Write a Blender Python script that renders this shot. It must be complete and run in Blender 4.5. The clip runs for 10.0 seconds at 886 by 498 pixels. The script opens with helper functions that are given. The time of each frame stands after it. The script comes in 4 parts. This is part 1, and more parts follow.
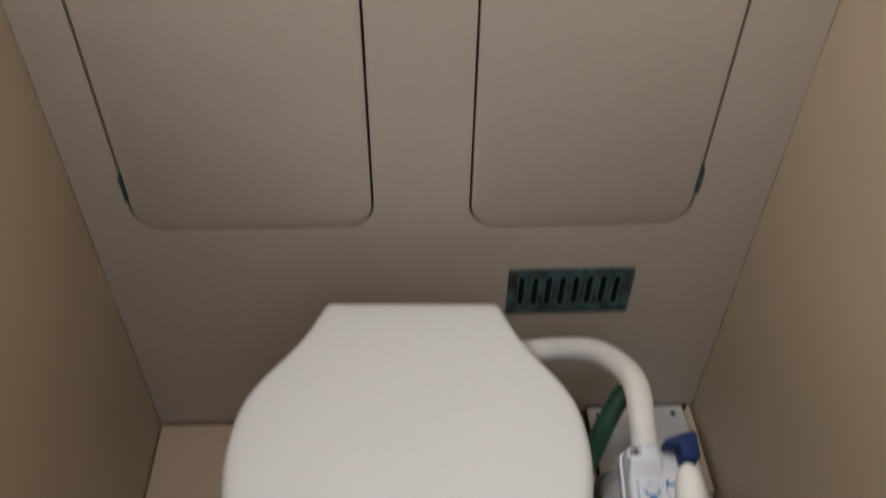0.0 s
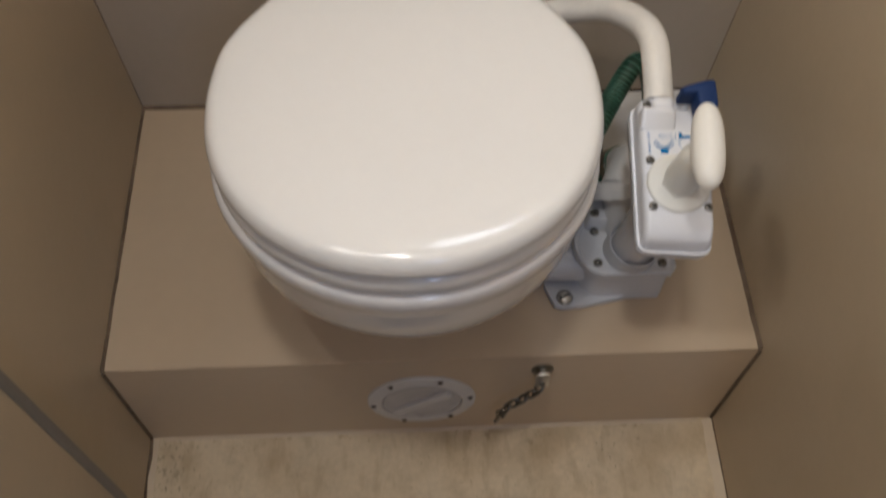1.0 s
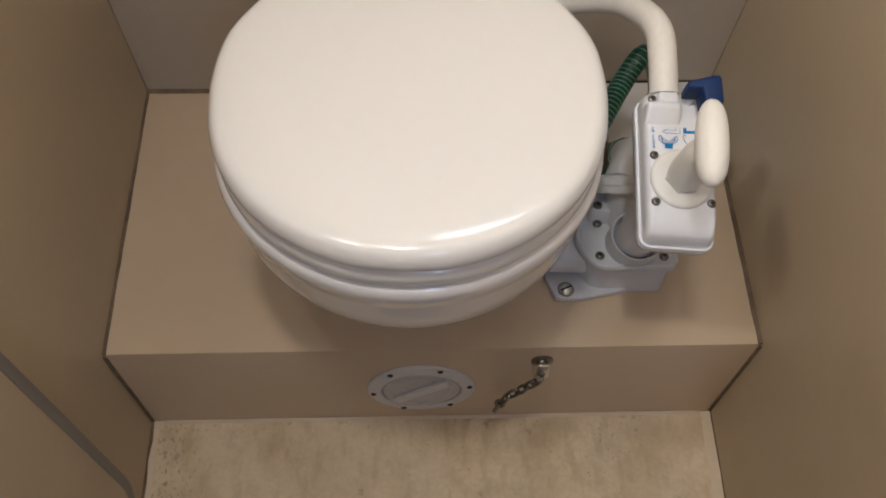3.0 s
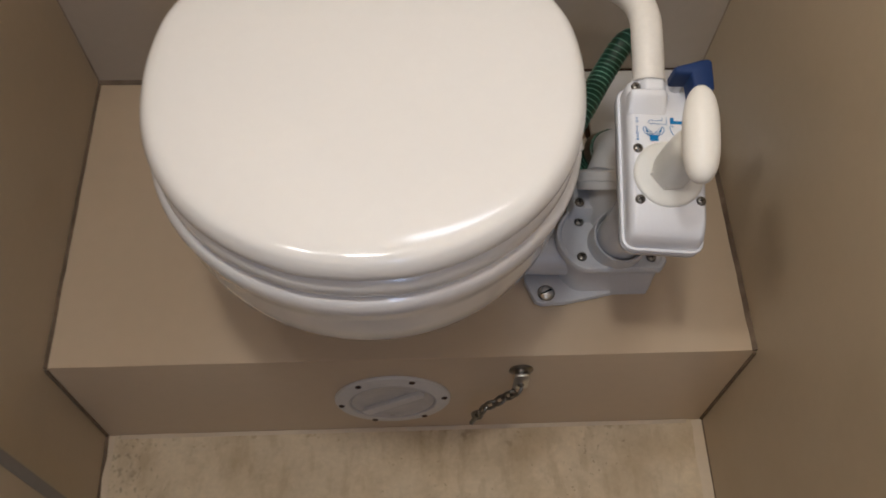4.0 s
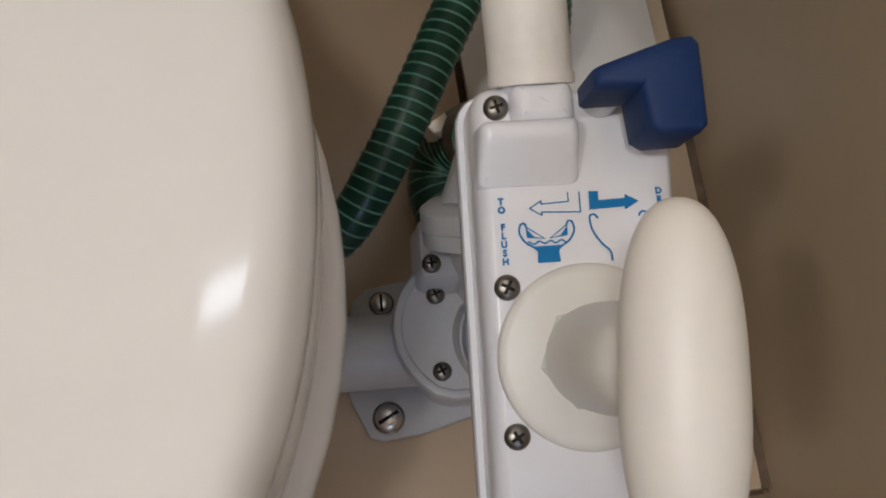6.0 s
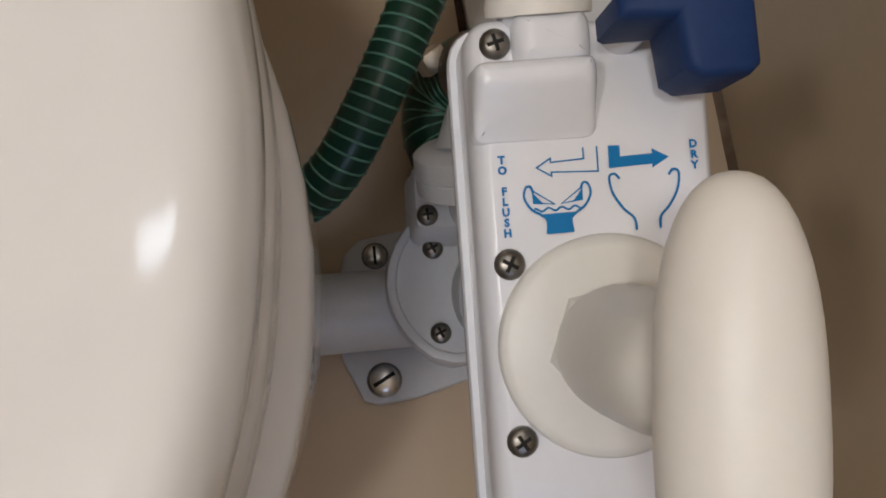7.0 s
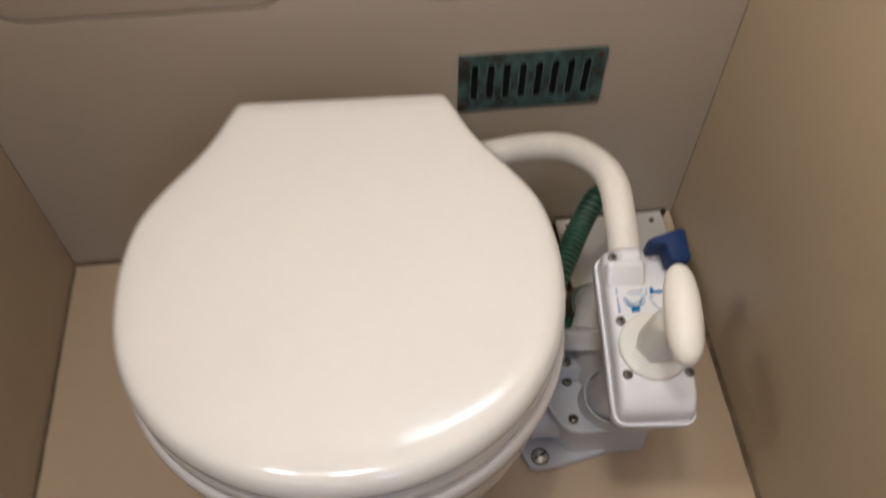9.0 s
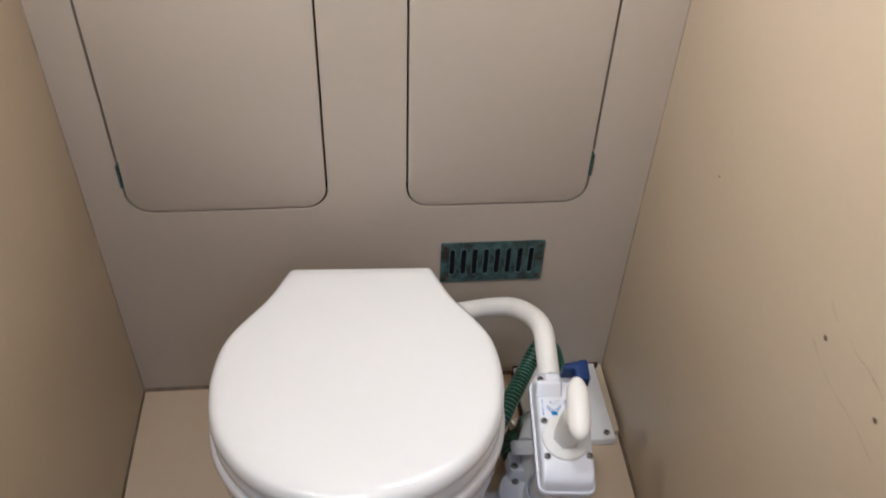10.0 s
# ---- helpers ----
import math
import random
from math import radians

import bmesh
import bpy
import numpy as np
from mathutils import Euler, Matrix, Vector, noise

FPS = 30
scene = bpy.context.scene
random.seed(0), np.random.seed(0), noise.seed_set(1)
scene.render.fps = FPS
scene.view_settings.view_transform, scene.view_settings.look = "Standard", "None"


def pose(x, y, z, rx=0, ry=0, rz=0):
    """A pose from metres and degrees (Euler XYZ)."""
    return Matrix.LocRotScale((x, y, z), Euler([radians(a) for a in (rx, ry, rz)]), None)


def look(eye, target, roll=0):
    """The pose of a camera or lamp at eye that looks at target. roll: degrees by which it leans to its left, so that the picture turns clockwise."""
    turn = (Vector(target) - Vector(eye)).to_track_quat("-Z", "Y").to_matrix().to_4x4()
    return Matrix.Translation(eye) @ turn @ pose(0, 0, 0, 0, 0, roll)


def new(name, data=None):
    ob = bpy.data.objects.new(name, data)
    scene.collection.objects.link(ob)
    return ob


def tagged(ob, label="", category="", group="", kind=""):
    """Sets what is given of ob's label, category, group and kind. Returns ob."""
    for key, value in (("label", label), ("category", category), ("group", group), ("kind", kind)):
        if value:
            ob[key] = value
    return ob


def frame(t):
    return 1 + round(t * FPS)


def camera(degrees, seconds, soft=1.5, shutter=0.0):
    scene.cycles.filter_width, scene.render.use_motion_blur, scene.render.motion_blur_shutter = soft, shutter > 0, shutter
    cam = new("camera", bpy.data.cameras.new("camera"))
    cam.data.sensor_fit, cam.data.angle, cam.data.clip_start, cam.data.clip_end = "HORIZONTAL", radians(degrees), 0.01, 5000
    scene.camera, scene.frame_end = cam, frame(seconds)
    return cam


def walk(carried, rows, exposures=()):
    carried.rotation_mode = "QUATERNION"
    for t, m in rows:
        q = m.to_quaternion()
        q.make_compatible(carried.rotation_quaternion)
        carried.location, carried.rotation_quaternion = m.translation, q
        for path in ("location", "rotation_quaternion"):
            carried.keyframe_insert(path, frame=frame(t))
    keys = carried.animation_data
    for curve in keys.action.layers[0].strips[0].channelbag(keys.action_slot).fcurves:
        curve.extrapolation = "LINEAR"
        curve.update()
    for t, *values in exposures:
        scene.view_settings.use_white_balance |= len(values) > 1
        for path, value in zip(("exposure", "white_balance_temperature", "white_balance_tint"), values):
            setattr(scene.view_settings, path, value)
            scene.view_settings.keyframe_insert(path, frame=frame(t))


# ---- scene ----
cam = camera(55.8, 10.0, soft=1.8, shutter=0.4)
EXPOSURES = [(0.0, -0.61, 5980, 9), (0.5, -0.2, 6270, 8), (1.0, -0.27, 6300, 9), (1.5, -0.13, 6500, 11), (2.0, 0.32, 6450, 10), (2.5, 0.43, 6300, 10), (3.0, -0.1, 6430, 10), (4.5, -0.21, 6300, 10), (5.0, -0.29, 6200, 10), (5.5, -0.47, 6250, 11), (7.0, -0.44, 6300, 11), (8.0, -0.33, 6350, 11), (8.5, -0.21, 6400, 11), (9.0, -0.11, 6500, 11), (9.5, 0.02, 6030, 10), (10.0, 0.1, 5800, 10)]
PATH = [
    (0, (-0.032, -0.358, 1.122), (0.045, 1.165, -0.172), 0.8),
    (0.5, (-0.038, -0.369, 1.064), (0.05, 0.913, -0.469), 1.2),
    (1, (-0.037, -0.389, 1.011), (0.041, 0.702, -0.663), 1.7),
    (1.5, (-0.036, -0.414, 0.972), (0.029, 0.509, -0.802), 2.8),
    (2, (-0.039, -0.419, 0.962), (0.035, 0.427, -0.849), 4.3),
    (2.5, (-0.039, -0.411, 0.977), (0.037, 0.476, -0.814), 3.9),
    (3, (-0.035, -0.384, 1.015), (0.033, 0.675, -0.68), 2.4),
    (4.5, (0.022, -0.261, 0.897), (0.143, 0.751, -0.824), 3.8),
    (5, (0.07, -0.115, 0.81), (0.24, 0.776, -0.972), 5.5),
    (5.5, (0.116, -0.039, 0.734), (0.288, 0.734, -1.103), 5.8),
    (7, (0.146, 0.02, 0.646), (0.265, 0.513, -1.289), 5.3),
    (7.5, (0.141, 0.016, 0.654), (0.255, 0.502, -1.282), 5.5),
    (8, (0.117, -0.002, 0.692), (0.261, 0.593, -1.212), 6.2),
    (8.5, (0.081, -0.107, 0.826), (0.251, 0.816, -0.94), 3.5),
    (9, (-0.003, -0.284, 0.992), (0.13, 0.96, -0.568), -0.0),
    (9.5, (-0.018, -0.412, 1.129), (0.147, 1.103, -0.166), 0.1),
    (10, (-0.022, -0.553, 1.197), (0.158, 1.005, -0.045), 2.1),
]
walk(cam, [(t, look(eye, target, roll)) for t, eye, target, roll in PATH], EXPOSURES)

# ---- world, lamps, exposure ----
world = bpy.data.worlds.new("world")
scene.world = world
world.use_nodes = True
wn = world.node_tree.nodes
sky = wn.new("ShaderNodeTexSky")
sky.sky_type, sky.sun_disc = "NISHITA", False
sky.sun_elevation, sky.sun_rotation = radians(40), radians(200)
world.node_tree.links.new(sky.outputs[0], wn["Background"].inputs[0])
wn["Background"].inputs[1].default_value = 0.05


def lamp(name, m, watts, colour, sx, sy):
    data = bpy.data.lights.new(name, "AREA")
    data.shape, data.size, data.size_y = "RECTANGLE", sx, sy
    data.energy, data.color = watts, colour
    ob = new(name, data)
    ob.matrix_world = m
    return ob


LAMPS = [(-0.11, -0.26)]
CEIL = 1.9
for lx, ly in LAMPS:
    lamp("lamp_light", pose(lx, ly, CEIL - 0.045), 5.0, (1.0, 0.965, 0.91), 0.11, 0.11)
lamp("wall_light_glow", look((-0.325, -0.12, 1.36), (0.3, 0.14, 1.42)), 9.0, (1.0, 0.955, 0.90), 0.12, 0.10)
lamp("doorway_light", look((0.175, -1.16, 1.40), (-0.05, 0, 0.75)), 2.1, (0.50, 0.65, 1.0), 0.16, 0.50)
lamp("portlight_daylight", look((0.17, 0.290, 1.430), (0.17, -0.708, 1.368)), 2.2, (0.86, 0.93, 1.0), 0.29, 0.19)


# ---- materials ----
def material(name, colour, rough=0.5, metal=0.0, vary=0.06, scale=8.0, fine=120.0, bump=0.05, coat=0.0, spec=0.5, stain=None, stain_at=(0.55, 0.75), stain_scale=5.0, per=0.0, dist=0.002, specks=None):
    m = bpy.data.materials.new(name)
    m.use_nodes = True
    nt = m.node_tree
    N, L = nt.nodes, nt.links
    bsdf = N["Principled BSDF"]
    co = N.new("ShaderNodeTexCoord")
    big, small = N.new("ShaderNodeTexNoise"), N.new("ShaderNodeTexNoise")
    big.inputs["Scale"].default_value, big.inputs["Detail"].default_value = scale, 5
    small.inputs["Scale"].default_value, small.inputs["Detail"].default_value = fine, 3
    for n in (big, small):
        L.new(co.outputs["Object"], n.inputs["Vector"])
    ramp = N.new("ShaderNodeMapRange")
    ramp.inputs["From Min"].default_value, ramp.inputs["From Max"].default_value = 0.3, 0.7
    ramp.inputs["To Min"].default_value, ramp.inputs["To Max"].default_value = 1 - vary, 1 + vary
    L.new(big.outputs["Fac"], ramp.inputs["Value"])
    ramp2 = N.new("ShaderNodeMapRange")
    ramp2.inputs["From Min"].default_value, ramp2.inputs["From Max"].default_value = 0.3, 0.7
    ramp2.inputs["To Min"].default_value, ramp2.inputs["To Max"].default_value = 1 - vary * 0.5, 1 + vary * 0.5
    L.new(small.outputs["Fac"], ramp2.inputs["Value"])
    mul = N.new("ShaderNodeMath")
    mul.operation = "MULTIPLY"
    L.new(ramp.outputs[0], mul.inputs[0])
    L.new(ramp2.outputs[0], mul.inputs[1])
    value = mul.outputs[0]
    if per:
        info = N.new("ShaderNodeObjectInfo")
        pr = N.new("ShaderNodeMapRange")
        pr.inputs["To Min"].default_value, pr.inputs["To Max"].default_value = 1 - per, 1 + per
        L.new(info.outputs["Random"], pr.inputs["Value"])
        m2 = N.new("ShaderNodeMath")
        m2.operation = "MULTIPLY"
        L.new(value, m2.inputs[0])
        L.new(pr.outputs[0], m2.inputs[1])
        value = m2.outputs[0]
    sc = N.new("ShaderNodeVectorMath")
    sc.operation = "SCALE"
    sc.inputs[0].default_value = colour
    L.new(value, sc.inputs["Scale"])
    out = sc.outputs[0]
    if stain:
        st = N.new("ShaderNodeTexNoise")
        st.inputs["Scale"].default_value, st.inputs["Detail"].default_value, st.inputs["Roughness"].default_value = stain_scale, 8, 0.7
        L.new(co.outputs["Object"], st.inputs["Vector"])
        sr = N.new("ShaderNodeMapRange")
        sr.interpolation_type = "SMOOTHSTEP"
        sr.inputs["From Min"].default_value, sr.inputs["From Max"].default_value = stain_at
        L.new(st.outputs["Fac"], sr.inputs["Value"])
        mx = N.new("ShaderNodeMix")
        mx.data_type = "RGBA"
        mx.inputs[7].default_value = (*stain, 1)
        L.new(sr.outputs[0], mx.inputs[0])
        L.new(out, mx.inputs[6])
        out = mx.outputs[2]
    if specks:
        a, b = N.new("ShaderNodeTexNoise"), N.new("ShaderNodeTexNoise")
        a.inputs["Scale"].default_value, a.inputs["Detail"].default_value = 150, 6
        b.inputs["Scale"].default_value, b.inputs["Detail"].default_value = 7, 3
        add = N.new("ShaderNodeMath")
        add.inputs[1].default_value = 0.5
        add.operation = "MULTIPLY_ADD"
        for n in (a, b):
            L.new(co.outputs["Object"], n.inputs["Vector"])
        L.new(b.outputs["Fac"], add.inputs[0])
        L.new(a.outputs["Fac"], add.inputs[2])
        sp = N.new("ShaderNodeMapRange")
        sp.inputs["From Min"].default_value, sp.inputs["From Max"].default_value = 0.955, 1.04
        sp.inputs["To Max"].default_value = 0.6
        L.new(add.outputs[0], sp.inputs["Value"])
        m3 = N.new("ShaderNodeMix")
        m3.data_type = "RGBA"
        m3.inputs[7].default_value = (*specks, 1)
        L.new(sp.outputs[0], m3.inputs[0])
        L.new(out, m3.inputs[6])
        out = m3.outputs[2]
    L.new(out, bsdf.inputs["Base Color"])
    rr = N.new("ShaderNodeMapRange")
    rr.inputs["To Min"].default_value, rr.inputs["To Max"].default_value = max(0.02, rough - 0.08), min(1, rough + 0.08)
    L.new(big.outputs["Fac"], rr.inputs["Value"])
    L.new(rr.outputs[0], bsdf.inputs["Roughness"])
    bsdf.inputs["Metallic"].default_value = metal
    bsdf.inputs["Specular IOR Level"].default_value = spec
    bsdf.inputs["Coat Weight"].default_value = coat
    bsdf.inputs["Coat Roughness"].default_value = 0.06
    if bump:
        b = N.new("ShaderNodeBump")
        b.inputs["Strength"].default_value, b.inputs["Distance"].default_value = bump, dist
        L.new(small.outputs["Fac"], b.inputs["Height"])
        L.new(b.outputs[0], bsdf.inputs["Normal"])
    return m


WALL = material("cream_laminate", (0.445, 0.357, 0.249), 0.42, vary=0.03, scale=3, fine=90, bump=0.03)
# Copy of WALL for the bulkhead, greyed to carry the cool light on it.
BACKWALL = material("cream_laminate_cool_lit", (0.440, 0.378, 0.308), 0.42, vary=0.03, scale=3, fine=90, bump=0.03)
PLINTH = material("cream_gelcoat", (0.555, 0.435, 0.306), 0.33, vary=0.03, scale=4, fine=60, bump=0.02)
FLOOR = material("worn_nonslip_gelcoat", (0.64, 0.525, 0.365), 0.7, vary=0.10, scale=9, fine=160, bump=0.25, stain=(0.40, 0.315, 0.21), stain_at=(0.42, 0.92), stain_scale=26, specks=(0.15, 0.105, 0.06))
FILLET = material("smooth_gelcoat", (0.60, 0.49, 0.355), 0.5, vary=0.05, stain=(0.40, 0.30, 0.2), stain_at=(0.6, 0.85))
CAULK = material("stained_caulk", (0.15, 0.105, 0.07), 0.8, vary=0.3, scale=20, stain=(0.10, 0.06, 0.035), stain_at=(0.5, 0.7), stain_scale=16)
# Near-black colour standing in for the shade inside gaps, slots and recesses.
DARK = material("gap_shade", (0.012, 0.011, 0.010), 0.9, vary=0.2)
GREYTRIM = material("grey_rubber_edge", (0.20, 0.185, 0.17), 0.45, vary=0.08)
LID = material("white_enamel", (0.775, 0.765, 0.748), 0.13, vary=0.012, scale=6, bump=0.0, coat=0.1)
SEATM = material("white_seat_enamel", (0.77, 0.76, 0.75), 0.2, vary=0.015, bump=0.0, coat=0.3)

BOARD = material("white_board", (0.74, 0.73, 0.72), 0.4, vary=0.03, scale=12, stain=(0.36, 0.2, 0.09), stain_at=(0.7, 0.8), stain_scale=14)


def grime(m, cut, soft, size, colour, amount, zone=None, stretch=(1, 1, 1), detail=5):
    """Lays a dirt layer of its own noise over a material; zone is (axis, full, none) where the dirt gathers."""
    N, L = m.node_tree.nodes, m.node_tree.links
    bsdf = N["Principled BSDF"]
    under = bsdf.inputs["Base Color"].links[0].from_socket
    co, mp, nz = N.new("ShaderNodeTexCoord"), N.new("ShaderNodeMapping"), N.new("ShaderNodeTexNoise")
    mp.inputs["Scale"].default_value = stretch
    nz.inputs["Scale"].default_value, nz.inputs["Detail"].default_value = size, detail
    L.new(co.outputs["Object"], mp.inputs["Vector"])
    L.new(mp.outputs[0], nz.inputs["Vector"])
    value = nz.outputs["Fac"]
    if zone:
        sep, zr, add = N.new("ShaderNodeSeparateXYZ"), N.new("ShaderNodeMapRange"), N.new("ShaderNodeMath")
        L.new(co.outputs["Object"], sep.inputs[0])
        L.new(sep.outputs[zone[0]], zr.inputs["Value"])
        zr.inputs["From Min"].default_value, zr.inputs["From Max"].default_value = zone[1], zone[2]
        zr.inputs["To Min"].default_value, zr.inputs["To Max"].default_value = 0.0, -0.30
        add.operation = "ADD"
        L.new(value, add.inputs[0])
        L.new(zr.outputs[0], add.inputs[1])
        value = add.outputs[0]
    cr, mx = N.new("ShaderNodeMapRange"), N.new("ShaderNodeMix")
    cr.inputs["From Min"].default_value, cr.inputs["From Max"].default_value = cut, cut + soft
    cr.inputs["To Max"].default_value = amount
    L.new(value, cr.inputs["Value"])
    mx.data_type = "RGBA"
    mx.inputs[7].default_value = (*colour, 1)
    L.new(cr.outputs[0], mx.inputs[0])
    L.new(under, mx.inputs[6])
    L.new(mx.outputs[2], bsdf.inputs["Base Color"])


grime(FLOOR, 0.48, 0.20, 11, (0.36, 0.25, 0.13), 0.42)
grime(FLOOR, 0.52, 0.14, 55, (0.40, 0.29, 0.17), 0.45, None, (1, 0.35, 1), 8)
grime(FLOOR, 0.66, 0.06, 26, (0.20, 0.13, 0.07), 0.40)
grime(FLOOR, 0.52, 0.18, 190, (0.10, 0.07, 0.04), 0.60, (0, -0.350, -0.17), (1, 0.7, 1), 8)
grime(FLOOR, 0.60, 0.14, 150, (0.12, 0.08, 0.05), 0.45, (1, -0.147, -0.085), (1.2, 0.7, 1), 8)
grime(FLOOR, 0.56, 0.12, 90, (0.30, 0.20, 0.10), 0.50, (1, -0.002, -0.06), (1, 1, 1), 8)
grime(WALL, 0.56, 0.14, 5, (0.36, 0.28, 0.185), 0.35)
grime(BOARD, 0.60, 0.14, 30, (0.30, 0.16, 0.07), 0.6, (1, 0.078, 0.045))
CERAMIC = material("white_glazed_ceramic", (0.76, 0.75, 0.75), 0.12, vary=0.015, bump=0.0, coat=0.4)
PUMP = material("white_moulded_plastic", (0.74, 0.75, 0.79), 0.24, vary=0.02, scale=14, fine=300, bump=0.015)
PUMPG = material("pale_grey_plastic", (0.60, 0.61, 0.64), 0.35, vary=0.04, scale=20, fine=300, bump=0.02, stain=(0.42, 0.41, 0.39), stain_at=(0.6, 0.85), stain_scale=40)
BARREL = material("glossy_white_plastic", (0.74, 0.74, 0.76), 0.14, vary=0.02, scale=20, fine=300, bump=0.0)
SEALM = material("ivory_plastic", (0.71, 0.70, 0.66), 0.38, vary=0.02, scale=20, fine=300, bump=0.02)
HANDLE = material("ivory_handle_plastic", (0.76, 0.735, 0.68), 0.42, vary=0.02, scale=20, fine=300, bump=0.02)
HOSEW = material("white_pvc_hose", (0.76, 0.73, 0.68), 0.5, vary=0.05, scale=30, fine=300, bump=0.06, stain=(0.5, 0.40, 0.27), stain_at=(0.66, 0.85), stain_scale=60)
GREEN = material("green_pvc_hose", (0.003, 0.044, 0.027), 0.3, vary=0.15, scale=40, bump=0.02)
GREENRIB = material("pale_green_rib", (0.13, 0.30, 0.23), 0.4, vary=0.1, scale=40, bump=0.0)
BLUE = material("blue_lever_plastic", (0.008, 0.030, 0.112), 0.62, vary=0.12, scale=60, fine=400, bump=0.08, spec=0.3)
PRINT = material("blue_print", (0.0015, 0.165, 0.42), 0.5, vary=0.08, bump=0.0, spec=0.25)
STEEL = material("stainless_steel", (0.22, 0.205, 0.185), 0.34, metal=1.0, vary=0.15, scale=200, bump=0.03)
BRIGHT = material("bright_steel", (0.72, 0.70, 0.66), 0.32, metal=1.0, vary=0.1, scale=200, bump=0.03)
RUST = material("rusty_screw", (0.055, 0.028, 0.016), 0.8, vary=0.3, scale=300)
PATINA = material("patinated_brass", (0.060, 0.118, 0.118), 0.6, metal=0.2, vary=0.45, scale=45, fine=220, bump=0.15, stain=(0.030, 0.032, 0.026), stain_at=(0.44, 0.62), stain_scale=34)
# Paler patina for the slot rims.
PATINA2 = material("pale_patina", (0.11, 0.185, 0.20), 0.5, metal=0.3, vary=0.4, scale=60, fine=250, bump=0.1, stain=(0.05, 0.06, 0.055), stain_at=(0.45, 0.62), stain_scale=50)
WOOD = material("dark_wet_teak", (0.036, 0.020, 0.013), 0.5, vary=0.35, scale=30, fine=200, bump=0.2, per=0.18)
PAN = material("white_shower_pan", (0.78, 0.80, 0.78), 0.35, vary=0.05, scale=20, stain=(0.3, 0.27, 0.22), stain_at=(0.66, 0.72), stain_scale=30)
HATCHM = material("white_hatch_plastic", (0.64, 0.62, 0.60), 0.4, vary=0.05, scale=30, bump=0.03)
HATCHC = material("clear_hatch_cover", (0.50, 0.48, 0.47), 0.3, vary=0.08, scale=50, bump=0.03)
CEILM = material("white_headliner", (0.72, 0.68, 0.62), 0.6, vary=0.03)
GLOW = bpy.data.materials.new("lamp_glow")
GLOW.use_nodes = True
GLOW.node_tree.nodes["Principled BSDF"].inputs["Emission Color"].default_value = (1, 0.94, 0.86, 1)
GLOW.node_tree.nodes["Principled BSDF"].inputs["Emission Strength"].default_value = 6.0

DAYGLASS = bpy.data.materials.new("daylit_frosted_pane")
DAYGLASS.use_nodes = True
DAYGLASS.node_tree.nodes["Principled BSDF"].inputs["Emission Color"].default_value = (0.75, 0.86, 1, 1)
DAYGLASS.node_tree.nodes["Principled BSDF"].inputs["Emission Strength"].default_value = 2.0


# ---- building helpers ----
BASE = {}


def finish(name, bm, mat, angle=35):
    bmesh.ops.recalc_face_normals(bm, faces=bm.faces[:])
    me = bpy.data.meshes.new(name)
    bm.to_mesh(me)
    bm.free()
    me.materials.append(mat)
    me.shade_smooth()
    me.set_sharp_from_angle(angle=radians(angle))
    return me


def thing(name, m, label, category, kind="", group=""):
    ob = new(name)
    ob.empty_display_size = 0.02
    ob.matrix_basis = m
    BASE[ob.name] = m
    return tagged(ob, label, category, group, kind)


def part(name, bm, mat, parent, label="", angle=35):
    """One mesh object, drawn in world space, under a thing or a part."""
    m = BASE[parent.name]
    bm.transform(m.inverted())
    ob = new(name, finish(name, bm, mat, angle))
    ob.parent = parent
    BASE[ob.name] = m
    return tagged(ob, label)


def piece(name, me, m, parent, label=""):
    """A part that shares its mesh, at the world pose m."""
    ob = new(name, me)
    ob.parent = parent
    ob.matrix_basis = BASE[parent.name].inverted() @ m
    BASE[ob.name] = m
    return tagged(ob, label)


def solid(name, bm, mat, label, category, kind="structure", angle=35):
    ob = new(name, finish(name, bm, mat, angle))
    BASE[ob.name] = Matrix.Identity(4)
    return tagged(ob, label, category, "", kind)


def offset(outline, d):
    n = len(outline)
    out = []
    for i in range(n):
        a, b, c = Vector(outline[i - 1]), Vector(outline[i]), Vector(outline[(i + 1) % n])
        e, f = (b - a).normalized(), (c - b).normalized()
        t = (e + f).normalized()
        out.append(b + Vector((-t.y, t.x)) * d / max(0.5, t.dot(e)))
    return out


def loft(outline, profile, bm=None, m=None, cap=True):
    """Rings of an anticlockwise outline, each inset and lifted: profile rows of (inset, z)."""
    bm = bm or bmesh.new()
    rings = []
    mid = sum((Vector(p) for p in outline), Vector((0, 0))) / len(outline)
    for d, z, *more in profile:
        pts = offset(outline, d) if abs(d) > 1e-9 else [Vector(p) for p in outline]
        ring = []
        if more:
            pts = [mid + (p - mid) * more[0] for p in pts]
        for p in pts:
            co = Vector((p.x, p.y, z))
            ring.append(bm.verts.new(m @ co if m else co))
        rings.append(ring)
    n = len(outline)
    for a, b in zip(rings, rings[1:]):
        for i in range(n):
            bm.faces.new((a[i], a[(i + 1) % n], b[(i + 1) % n], b[i]))
    if cap:
        bm.faces.new(rings[0][::-1])
        bm.faces.new(rings[-1])
    return bm


def rrect(x0, y0, x1, y1, r, k=5):
    pts = []
    for cx, cy, a in ((x1 - r, y0 + r, -90), (x1 - r, y1 - r, 0), (x0 + r, y1 - r, 90), (x0 + r, y0 + r, 180)):
        for i in range(k + 1):
            t = radians(a + 90 * i / k)
            pts.append((cx + r * math.cos(t), cy + r * math.sin(t)))
    return pts


